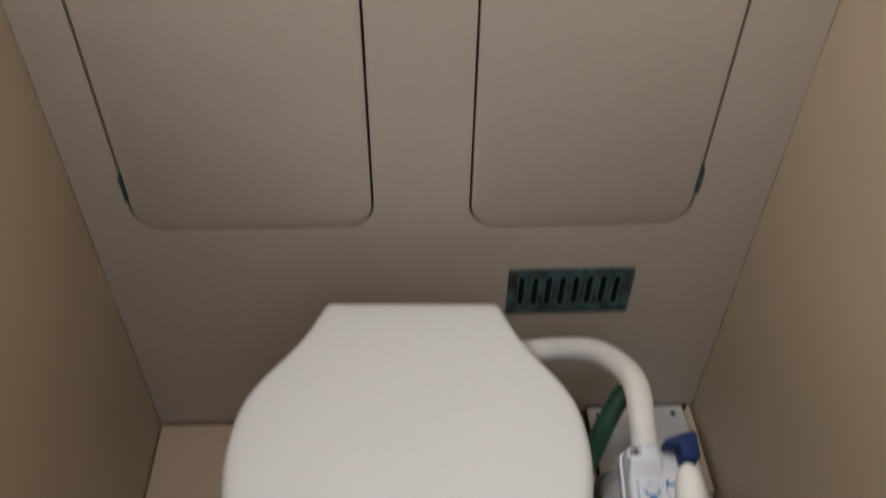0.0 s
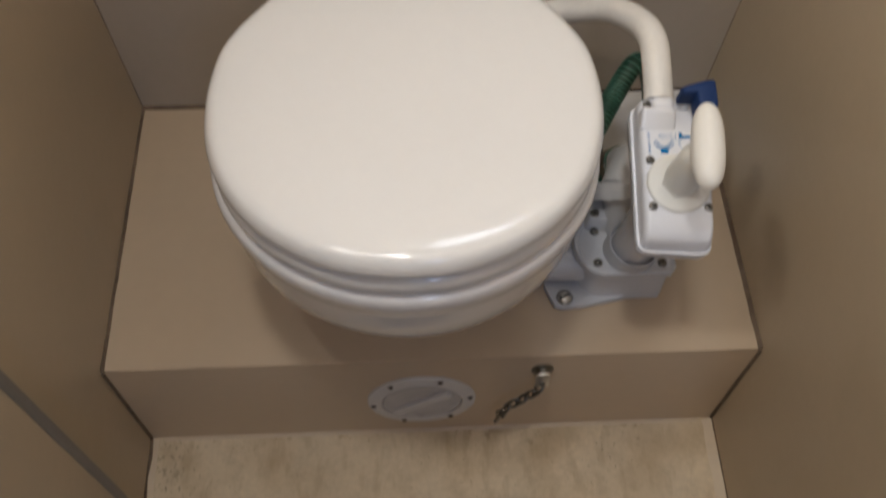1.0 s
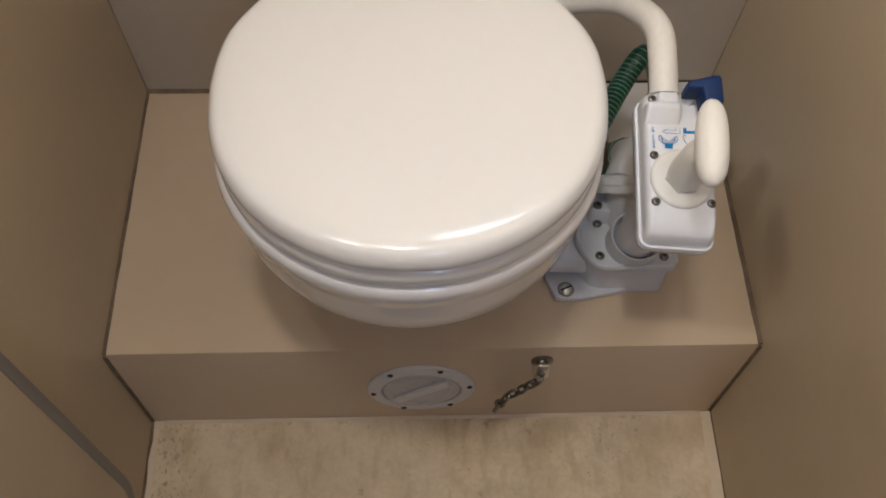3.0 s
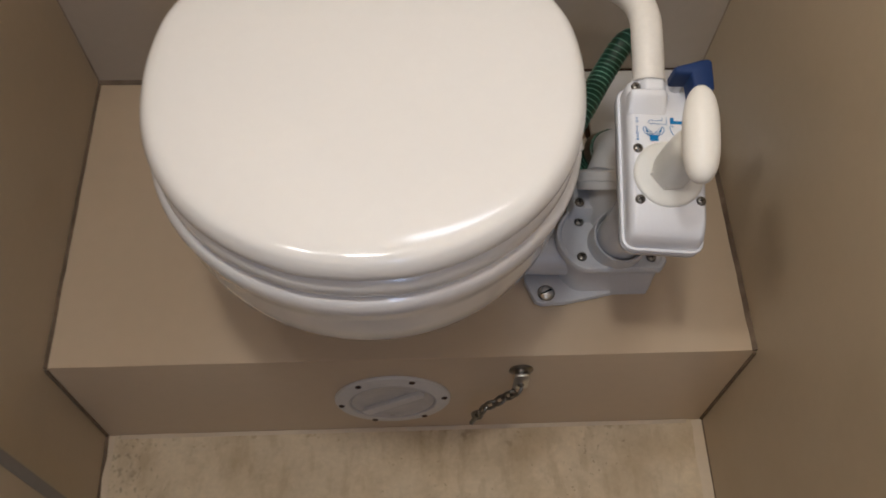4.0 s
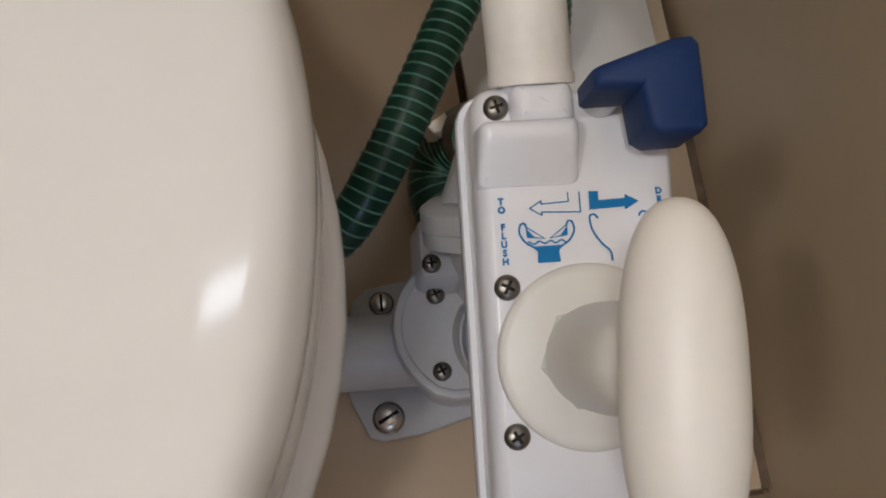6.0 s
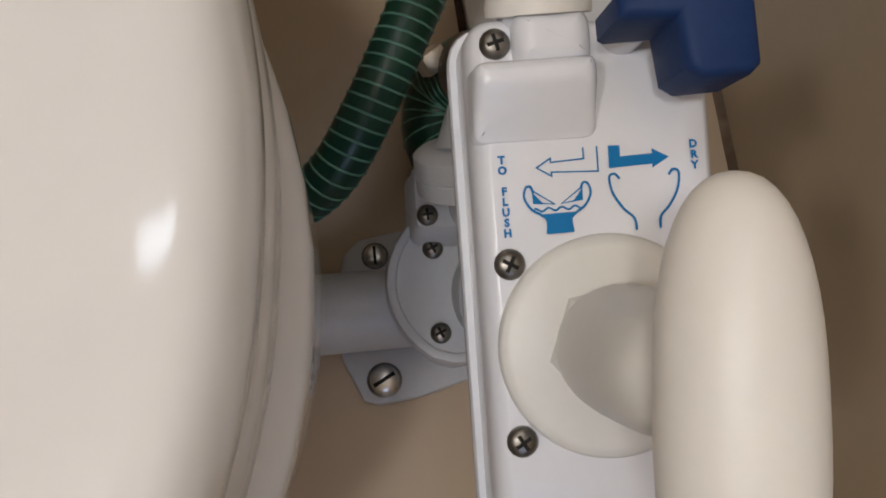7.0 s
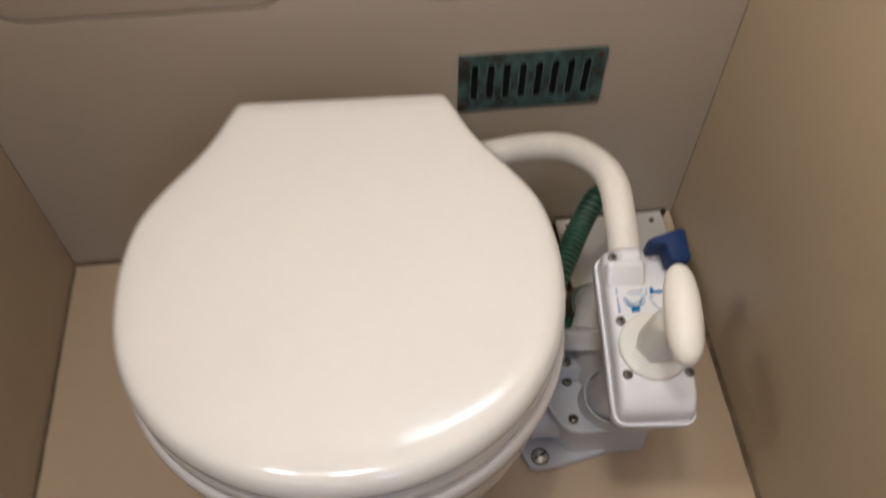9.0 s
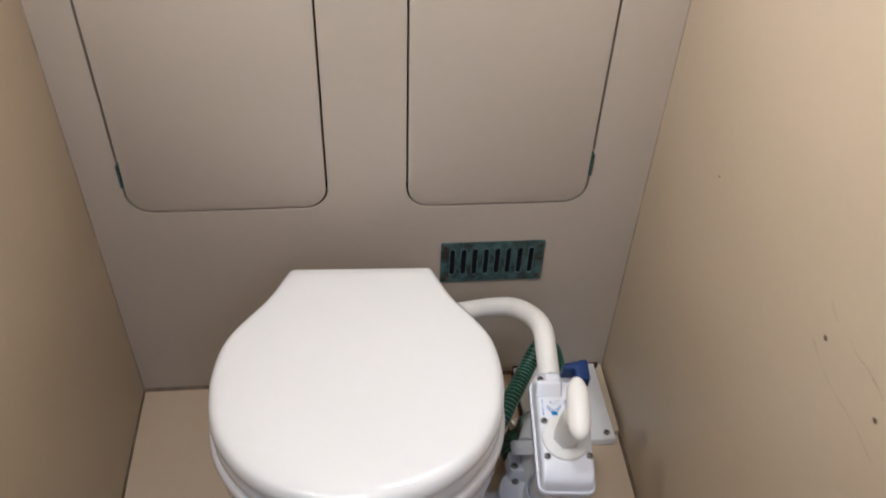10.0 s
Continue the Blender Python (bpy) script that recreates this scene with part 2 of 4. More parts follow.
def cut_corners(poly, r, k=6):
    """A polygon with rounded corners."""
    out = []
    for i in range(len(poly)):
        a, b, c = Vector(poly[i - 1]), Vector(poly[i]), Vector(poly[(i + 1) % len(poly)])
        d = min(r, 0.45 * (a - b).length, 0.45 * (c - b).length)
        p, q = b + (a - b).normalized() * d, b + (c - b).normalized() * d
        for j in range(k + 1):
            t = j / k
            out.append(tuple((1 - t) ** 2 * p + 2 * t * (1 - t) * b + t * t * q))
    return out


def circle(r, n=32, cx=0.0, cy=0.0):
    return [(cx + r * math.cos(2 * math.pi * i / n), cy + r * math.sin(2 * math.pi * i / n)) for i in range(n)]


def edge(z0, z1, b):
    """A profile from z0 to z1 with rounded rims."""
    return [(b, z0), (0.3 * b, z0 + 0.3 * b), (0, z0 + b), (0, z1 - b), (0.3 * b, z1 - 0.3 * b), (b, z1)]


def block(x0, y0, z0, x1, y1, z1, b=0.002, m=None, bm=None):
    return loft([(x0, y0), (x1, y0), (x1, y1), (x0, y1)], edge(z0, z1, b), bm, m)


def spin(profile, m=None, n=32, bm=None):
    """A turned body: profile rows of (radius, z)."""
    bm = bm or bmesh.new()
    rings = []
    for r, z in profile:
        ring = [bm.verts.new((m or Matrix()) @ Vector((r * math.cos(2 * math.pi * i / n), r * math.sin(2 * math.pi * i / n), z))) for i in range(n)]
        rings.append(ring)
    for a, b in zip(rings, rings[1:]):
        for i in range(n):
            bm.faces.new((a[i], a[(i + 1) % n], b[(i + 1) % n], b[i]))
    bm.faces.new(rings[0][::-1])
    bm.faces.new(rings[-1])
    return bm


def curve_points(pts, k=10):
    """A smooth line through points."""
    P = [Vector(p) for p in pts]
    P = [2 * P[0] - P[1]] + P + [2 * P[-1] - P[-2]]
    out = []
    for i in range(1, len(P) - 2):
        a, b, c, d = P[i - 1:i + 3]
        for j in range(k):
            t = j / k
            out.append(0.5 * (2 * b + (c - a) * t + (2 * a - 5 * b + 4 * c - d) * t * t + (3 * b - a - 3 * c + d) * t ** 3))
    out.append(P[-2])
    return out


def frames(line):
    """A ring direction pair at each place of a line, without twist."""
    out, up = [], None
    for i, p in enumerate(line):
        t = (line[min(i + 1, len(line) - 1)] - line[max(i - 1, 0)]).normalized()
        if up is None:
            up = t.orthogonal().normalized()
        up = (up - t * up.dot(t)).normalized()
        out.append((p, up, t.cross(up)))
    return out


def tube(line, radius, n=16, bm=None):
    bm = bm or bmesh.new()
    rings = []
    for p, u, v in frames(line):
        rings.append([bm.verts.new(p + radius * (math.cos(2 * math.pi * i / n) * u + math.sin(2 * math.pi * i / n) * v)) for i in range(n)])
    for a, b in zip(rings, rings[1:]):
        for i in range(n):
            bm.faces.new((a[i], a[(i + 1) % n], b[(i + 1) % n], b[i]))
    bm.faces.new(rings[0][::-1])
    bm.faces.new(rings[-1])
    return bm


def ribbon(pts, width, z, m, bm=None, closed=False):
    """A flat printed line."""
    bm = bm or bmesh.new()
    P = [Vector((p[0], p[1], 0)) for p in pts]
    n = len(P)
    L, R = [], []
    for i in range(n):
        a = P[i - 1] if (i > 0 or closed) else P[i]
        c = P[(i + 1) % n] if (i < n - 1 or closed) else P[i]
        e = (P[i] - a).normalized() if (P[i] - a).length else (c - P[i]).normalized()
        f = (c - P[i]).normalized() if (c - P[i]).length else e
        t = (e + f).normalized()
        nrm = Vector((-t.y, t.x, 0)) * (width / 2) / max(0.5, t.dot(e))
        L.append(bm.verts.new(m @ (P[i] + nrm + Vector((0, 0, z)))))
        R.append(bm.verts.new(m @ (P[i] - nrm + Vector((0, 0, z)))))
    for i in range(n if closed else n - 1):
        j = (i + 1) % n
        bm.faces.new((R[i], R[j], L[j], L[i]))
    return bm


def flat(pts, z, m, bm=None):
    bm = bm or bmesh.new()
    bm.faces.new([bm.verts.new(m @ Vector((p[0], p[1], z))) for p in pts])
    return bm


def letter(ch, size, m, bm):
    """One letter in the built-in font, added to bm at m."""
    cu = bpy.data.curves.new("letter", "FONT")
    cu.body, cu.size, cu.align_x, cu.resolution_u, cu.offset = ch, size, "CENTER", 3, size * 0.05
    ob = bpy.data.objects.new("letter", cu)
    me = ob.to_mesh()
    me.transform(m)
    bm.from_mesh(me)
    ob.to_mesh_clear()
    bpy.data.objects.remove(ob)
    return bm


def holed(outer, holes, z0, z1, m):
    """A plate with openings right through it."""
    bm = bmesh.new()
    edges = []
    for loop in (outer, *holes):
        vs = [bm.verts.new((p[0], p[1], z1)) for p in loop]
        edges += [bm.edges.new((vs[i], vs[(i + 1) % len(vs)])) for i in range(len(vs))]
    bmesh.ops.triangle_fill(bm, edges=edges, use_beauty=True, use_dissolve=False)
    got = bmesh.ops.extrude_face_region(bm, geom=bm.faces[:])
    bmesh.ops.translate(bm, verts=[g for g in got["geom"] if isinstance(g, bmesh.types.BMVert)], vec=(0, 0, z0 - z1))
    bm.transform(m)
    return bm


def screw_mesh(name, r, h, mat, slot="cross"):
    """A domed screw head; the shade of its recess is a separate mesh."""
    bm = bmesh.new()
    prof = [(r, 0), (r, 0.25 * h), (0.93 * r, 0.55 * h), (0.75 * r, 0.82 * h), (0.45 * r, h)]
    spin(prof, None, 20, bm)
    me = finish(name, bm, mat, 50)
    return me


# Near-black bars laid over the head as the shade of its cross or slot.
def recess_shade_mesh(name, r, h, mat, slot="cross"):
    bm = bmesh.new()
    w = 0.13 * r
    if slot == "cross":
        block(-0.55 * r, -w, 0.4 * h, 0.55 * r, w, h * 1.03, 0.0001, None, bm)
        block(-w, -0.55 * r, 0.4 * h, w, 0.55 * r, h * 1.034, 0.0001, None, bm)
    else:
        block(-0.8 * r, -w, 0.4 * h, 0.8 * r, w, h * 1.03, 0.0001, None, bm)
    return finish(name, bm, mat, 50)


PAN_S, PAN_R = screw_mesh("screw_head", 0.0039, 0.0024, STEEL), recess_shade_mesh("recess_shade", 0.0039, 0.0024, DARK)
SML_S, SML_R = screw_mesh("screw_head", 0.0050, 0.0030, STEEL), recess_shade_mesh("recess_shade", 0.0050, 0.0030, DARK)
BOLT_S, BOLT_R = screw_mesh("bolt_head", 0.0078, 0.004, BRIGHT), recess_shade_mesh("slot", 0.0078, 0.004, DARK, "slot")
RUST_S = screw_mesh("screw_head", 0.0034, 0.0015, RUST)


def screw(kind, m, parent, label="", turn=0):
    head, rec = {"pan": (PAN_S, PAN_R), "small": (SML_S, SML_R), "bolt": (BOLT_S, BOLT_R), "rust": (RUST_S, None)}[kind]
    m = m @ pose(0, 0, 0, 0, 0, turn)
    ob = piece("bolt" if kind == "bolt" else "screw", head, m, parent, label)
    if rec:
        piece("recess_shade", rec, m, parent if parent.parent and parent.parent.parent else ob)
    return ob


# ---- the compartment ----
def west(y):
    return -0.3665 - 0.030 * y


def east(y):
    return 0.3415 + 0.035 * y


LEAN_BACK = math.degrees(math.atan(0.062))
PH = 0.197                                    # plinth height
BW = Matrix.Translation((0, 0.374, PH)) @ pose(0, 0, 0, 90 + LEAN_BACK)   # x along the wall, y up it, z towards the room


def bw(x, z):
    """Height up the leaning back wall, for a world height."""
    return x, (z - PH) / math.cos(radians(LEAN_BACK))


YS = -1.1
D_L = rrect(-0.326, bw(0, 0.551)[1], -0.070, 0.95, 0.032, 8)
D_R = rrect(0.031, bw(0, 0.548)[1], 0.274, 0.95, 0.032, 8)
PORT = rrect(0.020, 1.133, 0.320, 1.339, 0.03, 6)
vz0, vz1 = bw(0, 0.4095)[1], bw(0, 0.4830)[1]
solid("wall_north", holed([(-0.42, -0.25), (0.42, -0.25), (0.42, 1.78), (-0.42, 1.78)], [D_L, D_R, rrect(0.084, vz0 + 0.0035, 0.224, vz1 - 0.0035, 0.003, 2), PORT], -0.018, 0, BW), BACKWALL, "cream laminate bulkhead with two cut-out cupboard doors", "wall", angle=20)
# Added near-black panel: gives the shade seen through door gaps and openings.
solid("wall_shade_panel", loft([(-0.42, 0.0), (0.42, 0.0), (0.42, 1.7), (-0.42, 1.7)], [(0, -0.055), (0, -0.045)], None, BW), DARK, "near-black panel added for the shade behind the bulkhead openings", "wall", angle=20)
T = 0.03


def side(name, f, sgn, label):
    o = [(f(YS), YS), (f(0.45), 0.45), (f(0.45) + sgn * T, 0.45), (f(YS) + sgn * T, YS)]
    if sgn > 0:
        o = o[::-1]
    return solid(name, loft(o[::-1], [(0, -0.06), (0, CEIL)]), WALL, label, "wall", angle=20)


wall_w = side("wall_west", west, -1, "cream laminate side wall, dull and scuffed")
wall_e = side("wall_east", east, 1, "cream laminate side wall with old screw holes")
solid("wall_return", loft(rrect(0.277, YS, 0.36, -0.283, 0.004, 3), [(0, 0.0), (0, CEIL)]), WALL, "cream laminate door jamb beside the doorway", "wall", angle=30)
bm = bmesh.new()
block(-0.36, YS - 0.03, -0.06, -0.20, YS, CEIL, 0.001, None, bm)
block(0.276, YS - 0.03, -0.06, 0.36, YS, CEIL, 0.001, None, bm)
block(-0.1995, YS - 0.03, 1.75, 0.2755, YS, CEIL, 0.001, None, bm)
block(-0.1995, YS - 0.03, -0.06, 0.2755, YS, 0.25, 0.001, None, bm)
solid("wall_south", bm, WALL, "cream wall round the doorway behind", "wall", angle=20)
solid("ceiling", loft([(-0.45, YS - 0.03), (0.45, YS - 0.03), (0.45, 0.45), (-0.45, 0.45)], [(0, CEIL), (0, CEIL + 0.03)]), CEILM, "plain white headliner", "ceiling", angle=20)

# floor with an opening for the grating
GX0, GX1, GY1, GY0 = -0.213, 0.197, -0.1455, -0.54
solid("floor", holed([(-0.40, YS), (0.40, YS), (0.40, 0.03), (-0.40, 0.03)], [[(GX0, GY0), (GX1, GY0), (GX1, GY1), (GX0, GY1)]], -0.05, 0, Matrix()), FLOOR, "stained cream non-slip shower floor", "floor", angle=20)
solid("shower_pan", loft(rrect(-0.28, -0.6, 0.27, -0.08, 0.02), [(0, -0.07), (0, -0.0508)]), PAN, "white shower pan under the grating", "floor", angle=20)


def strip(name, pts, w, h, mat, label, z=0.0):
    """A low rounded strip along the floor or a shelf."""
    bm = bmesh.new()
    line = [Vector((x, y, z)) for x, y in pts]
    rings = []
    for i, p in enumerate(line):
        t = (line[min(i + 1, len(line) - 1)] - line[max(i - 1, 0)]).normalized()
        nrm = Vector((-t.y, t.x, 0))
        rings.append([bm.verts.new(p + nrm * a * w + Vector((0, 0, b * h))) for a, b in ((0, -0.3), (0, 1), (0.4, 0.75), (0.8, 0.3), (1, 0), (1, -0.3))])
    for a, b in zip(rings, rings[1:]):
        for i in range(5):
            bm.faces.new((a[i], a[i + 1], b[i + 1], b[i]))
    bm.faces.new(rings[0])
    bm.faces.new(rings[-1][::-1])
    return solid(name, bm, mat, label, "trim", angle=40)


def along(f, y0, y1, n=14, wob=0.0):
    return [(f(y0 + (y1 - y0) * i / n) + wob * noise.noise((i * 0.7, y0 * 9, 0)), y0 + (y1 - y0) * i / n) for i in range(n + 1)]


strip("trim", along(east, -0.283, -0.001, 24, 0.002), 0.013, 0.004, FILLET, "smooth cream cove along the floor edge")
strip("trim", along(west, -0.001, -1.0), 0.009, 0.004, FILLET, "smooth cream cove along the floor edge")
strip("trim", [(x, -0.0005) for x in (0.322, 0.1, -0.1, -0.35)][::-1][::-1], 0.004, 0.003, FILLET, "pale cove at the foot of the plinth")
strip("trim", along(east, 0.0, 0.375, 20, 0.001), 0.0045, 0.0035, CAULK, "grimy caulk line along the wall", PH)
strip("trim", along(west, 0.375, 0.0, 20, 0.001), 0.003, 0.003, CAULK, "grimy caulk line along the wall", PH)
strip("trim", [(0.35 - 0.73 * i / 20, 0.3735) for i in range(21)], 0.0045, 0.004, CAULK, "dark joint at the foot of the bulkhead", PH)
strip("trim", along(east, -0.283, -0.001, 14, 0.001), 0.0025, 0.006, CAULK, "grimy caulk line along the floor")
strip("trim", along(west, -0.001, -0.6, 24, 0.002), 0.0050, 0.006, CAULK, "grimy caulk line along the floor")
strip("trim", [(0.2062, 0.371 - 0.15 * i / 12) for i in range(13)][::-1], 0.0035, 0.010, RUST, "rusty joint beside the white board", PH)
strip("trim", [(0.345 - 0.14 * i / 12, 0.3715) for i in range(13)], 0.0045, 0.0165, RUST, "rusty joint behind the white board", PH)
strip("trim", along(lambda y: east(y) - 0.0045, 0.235, 0.372, 10), 0.011, 0.012, FILLET, "cream batten beside the white board", PH)

SEAM = material("corner_seam", (0.29, 0.23, 0.175), 0.8, vary=0.3, scale=25)
for f, sg in ((west, 1), (east, -1)):
    bm = tube([BW @ Vector((f(0.374 - 0.062 * h) + sg * 0.0004, h, 0.0004)) for h in [0.05 * k for k in range(33)]], 0.0011, 8)
    solid("trim", bm, SEAM, "thin grubby joint in the corner of the bulkhead", "trim")

# plinth
o = [(west(0) , 0.0), (east(0), 0.0), (east(0.375), 0.375), (west(0.375), 0.375)]
plinth = solid("plinth", loft(o, [(0, -0.02), (0, PH - 0.003), (0.0008, PH - 0.0008), (0.003, PH)]), PLINTH, "smooth cream plinth that carries the toilet", "plinth", angle=50)
for f, s in ((west, 1), (east, -1)):
    bm = bmesh.new()
    x = f(0)
    block(min(x, x + s * 0.003), -0.0026, 0.004, max(x, x + s * 0.003), -0.0002, PH - 0.002, 0.0004, None, bm)
    solid("trim", bm, CAULK, "dark caulk joint at the end of the plinth", "trim")


# ---- cupboard doors in the bulkhead ----
def cupboard_door(outline, hx, hz, label):
    base = thing("cupboard_door", BW @ Matrix.Translation((hx, 0.7, 0)), label, "cupboard door", "", "bulkhead cupboard doors")
    part("door_panel", loft(offset(outline, 0.0026), [(0, -0.016), (0, -0.0015), (0.0006, -0.0004), (0.0018, 0.0)], None, BW), BACKWALL, base, "", 40)
    hinge = part("hinge", loft(rrect(hx - 0.0016, hz, hx + 0.0016, hz + 0.034, 0.0008, 2), edge(-0.012, 0.0022, 0.0006), None, BW), PATINA, base, "dark tarnished hinge knuckle")
    return base


cupboard_door(D_L, -0.3255, bw(0, 0.594)[1], "closed cream cupboard door with rounded corners")
cupboard_door(D_R, 0.2735, bw(0, 0.594)[1], "closed cream cupboard door with rounded corners")

# ---- portlight high in the bulkhead, above the view ----
port = thing("portlight", BW @ Matrix.Translation((0.17, 1.13, 0)), "small closed portlight with daylight behind it", "window", "structure")
part("frame", holed(rrect(0.008, 1.121, 0.332, 1.351, 0.04, 6), [offset(PORT, 0.001)], 0.0005, 0.005, BW), PUMP, port, "white plastic frame", 30)
part("pane", loft(offset(PORT, 0.0015), [(0, -0.013), (0, -0.008)], None, BW), DAYGLASS, port, "bright frosted pane")

# ---- vent grille ----
vent = thing("vent_grille", BW @ Matrix.Translation((0.153, vz0, 0)), "tarnished blue-green brass vent grille on the bulkhead", "vent")
slots = [rrect(0.0934 + i * 0.0160, vz0 + 0.014, 0.1002 + i * 0.0160, vz1 - 0.012, 0.0033, 4) for i in range(8)]
# Added near-black sheet that keeps the slots as dark as their shade.
part("shade_sheet", loft(rrect(0.0845, vz0 + 0.004, 0.2235, vz1 - 0.004, 0.002, 2), [(0, -0.008), (0, -0.004)], None, BW), DARK, vent, "near-black sheet added for the shade behind the slots")
part("plate", holed(rrect(0.0805, vz0, 0.2275, vz1, 0.002, 2), slots, 0.0004, 0.0024, BW), PATINA, vent, "", 20)
for i, s in enumerate(slots):
    xs, ys = [p[0] for p in s], [p[1] for p in s]
    part("slot_rim", holed(rrect(min(xs) - 0.0012, min(ys) - 0.0012, max(xs) + 0.0012, max(ys) + 0.0012, 0.004, 4), [s], 0.0024, 0.0031, BW), PATINA2, vent, "", 20)
for x in (0.0875, 0.2205):
    for y in (vz0 + 0.008, vz1 - 0.008):
        screw("rust", BW @ Matrix.Translation((x, y, 0.0024)), vent)

# ---- floor grating ----
grate = thing("floor_grating", pose(0, -0.34, -0.028), "dark wet teak grating let into the floor", "grating")
PIT, HOLE = 0.0433, 0.0218
xs = [-0.1835 + i * PIT for i in range(9)]
ys = [-0.1765 - i * PIT for i in range(9)]
BAR = PIT - HOLE


def slat_mesh(w, l, h):
    return finish("slat", block(-w / 2, -l / 2, -h, w / 2, l / 2, 0, 0.0012), WOOD, 40)


long_l = GY1 - GY0 - 0.006
ymid = (GY0 + GY1) / 2
SL = slat_mesh(BAR, long_l - 0.03, 0.022)
for i in range(8):
    piece("slat", SL, pose(xs[i] + PIT / 2, ymid, -0.001), grate)
SC = slat_mesh(xs[8] - xs[0] + HOLE + 0.004, BAR, 0.0215)
for j in range(9):
    piece("slat", SC, pose((xs[0] + xs[8]) / 2, ys[j] - PIT / 2 if j < 9 else 0, -0.0018), grate)
wl = xs[0] - HOLE / 2 - (GX0 + 0.003)
wr = (GX1 - 0.012) - (xs[8] + HOLE / 2)
wt = (GY1 - 0.003) - (ys[0] + HOLE / 2)
piece("frame_rail", slat_mesh(wl, long_l, 0.024), pose(GX0 + 0.003 + wl / 2, ymid, 0.0), grate)
piece("frame_rail", slat_mesh(wr, long_l, 0.024), pose(GX1 - 0.012 - wr / 2, ymid, 0.0), grate)
piece("frame_rail", slat_mesh(GX1 - GX0 - 0.0155 - wl - wr, wt, 0.024), pose((GX0 + 0.003 + wl + GX1 - 0.012 - wr) / 2, GY1 - 0.003 - wt / 2, -0.0004), grate)
piece("frame_rail", slat_mesh(0.008, long_l, 0.024), pose(GX1 - 0.006, ymid, -0.001), grate)
for x in (xs[0] + PIT / 2, xs[8] - PIT / 2):
    part("foot", block(x - 0.006, GY0 + 0.02, -0.0508, x + 0.006, GY1 - 0.02, -0.0225, 0.001), WOOD, grate)

# ---- inspection hatch on the plinth face ----
FM = Matrix.Translation((-0.029, 0, 0.0945)) @ pose(0, 0, 0, 90) @ Matrix.Diagonal((0.98, 0.98, 1, 1))
hatch = thing("inspection_hatch", pose(-0.029, 0, 0.027), "round frosted white plastic inspection hatch on the plinth", "hatch")
bm = bmesh.new()
rings = []
for r, z in ((0.0645, 0.0003), (0.0645, 0.002), (0.063, 0.0036), (0.052, 0.0052), (0.0495, 0.0058), (0.048, 0.0052), (0.0475, 0.0015), (0.0475, 0.0003)):
    rings.append([bm.verts.new(FM @ Vector((r * math.cos(2 * math.pi * i / 48), r * math.sin(2 * math.pi * i / 48), z))) for i in range(48)])
for a, b in zip(rings, rings[1:]):
    for i in range(48):
        bm.faces.new((a[i], a[(i + 1) % 48], b[(i + 1) % 48], b[i]))
part("ring", bm, HATCHM, hatch)
cover = part("cover", spin([(0.0468, 0.0003), (0.0468, 0.0032), (0.045, 0.0045), (0.036, 0.0046), (0.0345, 0.0036), (0.0338, 0.0036)], FM, 48), HATCHC, hatch, "cloudy translucent cover")
part("grip_bar", loft(rrect(-0.041, -0.0065, 0.041, 0.0065, 0.004, 4), edge(0.003, 0.0085, 0.0015), None, FM @ pose(0, 0, 0, 0, 0, 38)), HATCHM, hatch, "raised diagonal grip bar")
for i in range(6):
    a = radians(8 + 60 * i)
    screw("rust", FM @ Matrix.Translation((0.058 * math.cos(a), 0.058 * math.sin(a), 0.0043)), hatch)

# ---- hook and short chain on the plinth face ----
CM = Matrix.Translation((0.105, 0, 0.165)) @ pose(0, 0, 0, 90)
hook = thing("chain_hook", pose(0.105, 0, 0.15), "small chromed eye plate with a short chain on the plinth", "chain")
part("eye_plate", spin([(0.0125, 0.0003), (0.0125, 0.0015), (0.0115, 0.0024), (0.007, 0.003), (0.0065, 0.006), (0.004, 0.007)], CM, 24), STEEL, hook, "greenish tarnished round plate")
part("clip", loft(rrect(-0.0080, -0.023, 0.0080, 0.004, 0.003, 4), edge(0.007, 0.0105, 0.0008), None, CM @ pose(0, 0, 0, -6)), BRIGHT, hook)
screw("pan", CM @ Matrix.Translation((0, -0.012, 0.0118)), hook)


def link(m, a=0.0085, b=0.0048, r=0.0019):
    line = [m @ Vector((a * math.cos(t) * 1.0, b * math.sin(t), 0)) for t in [2 * math.pi * i / 20 for i in range(21)]]
    bm = bmesh.new()
    rings = []
    c = m @ Vector((0, 0, 0))
    nz = (m.to_3x3() @ Vector((0, 0, 1))).normalized()
    for p in line[:-1]:
        d = (p - c).normalized()
        rings.append([bm.verts.new(p + r * (math.cos(2 * math.pi * i / 8) * d + math.sin(2 * math.pi * i / 8) * nz)) for i in range(8)])
    for k in range(20):
        a_, b_ = rings[k], rings[(k + 1) % 20]
        for i in range(8):
            bm.faces.new((a_[i], a_[(i + 1) % 8], b_[(i + 1) % 8], b_[i]))
    return bm


chain = curve_points([(0.104, -0.014, 0.147), (0.096, -0.016, 0.136), (0.083, -0.018, 0.123), (0.071, -0.020, 0.112), (0.063, -0.021, 0.094), (0.059, -0.020, 0.072)], 4)
for i in range(0, 17, 3):
    p, q = chain[i], chain[min(i + 3, len(chain) - 1)]
    d = (q - p).normalized()
    rot = d.to_track_quat("X", "Z").to_matrix().to_4x4()
    part("link", link(Matrix.Translation((p + q) / 2) @ rot @ pose(0, 0, 0, 90 * ((i // 3) % 2) + 20)), STEEL, hook)
part("end_bar", tube([Vector((0.0625, -0.021, 0.092)), Vector((0.0605, -0.021, 0.080)), Vector((0.058, -0.020, 0.066))], 0.0027, 10), STEEL, hook)

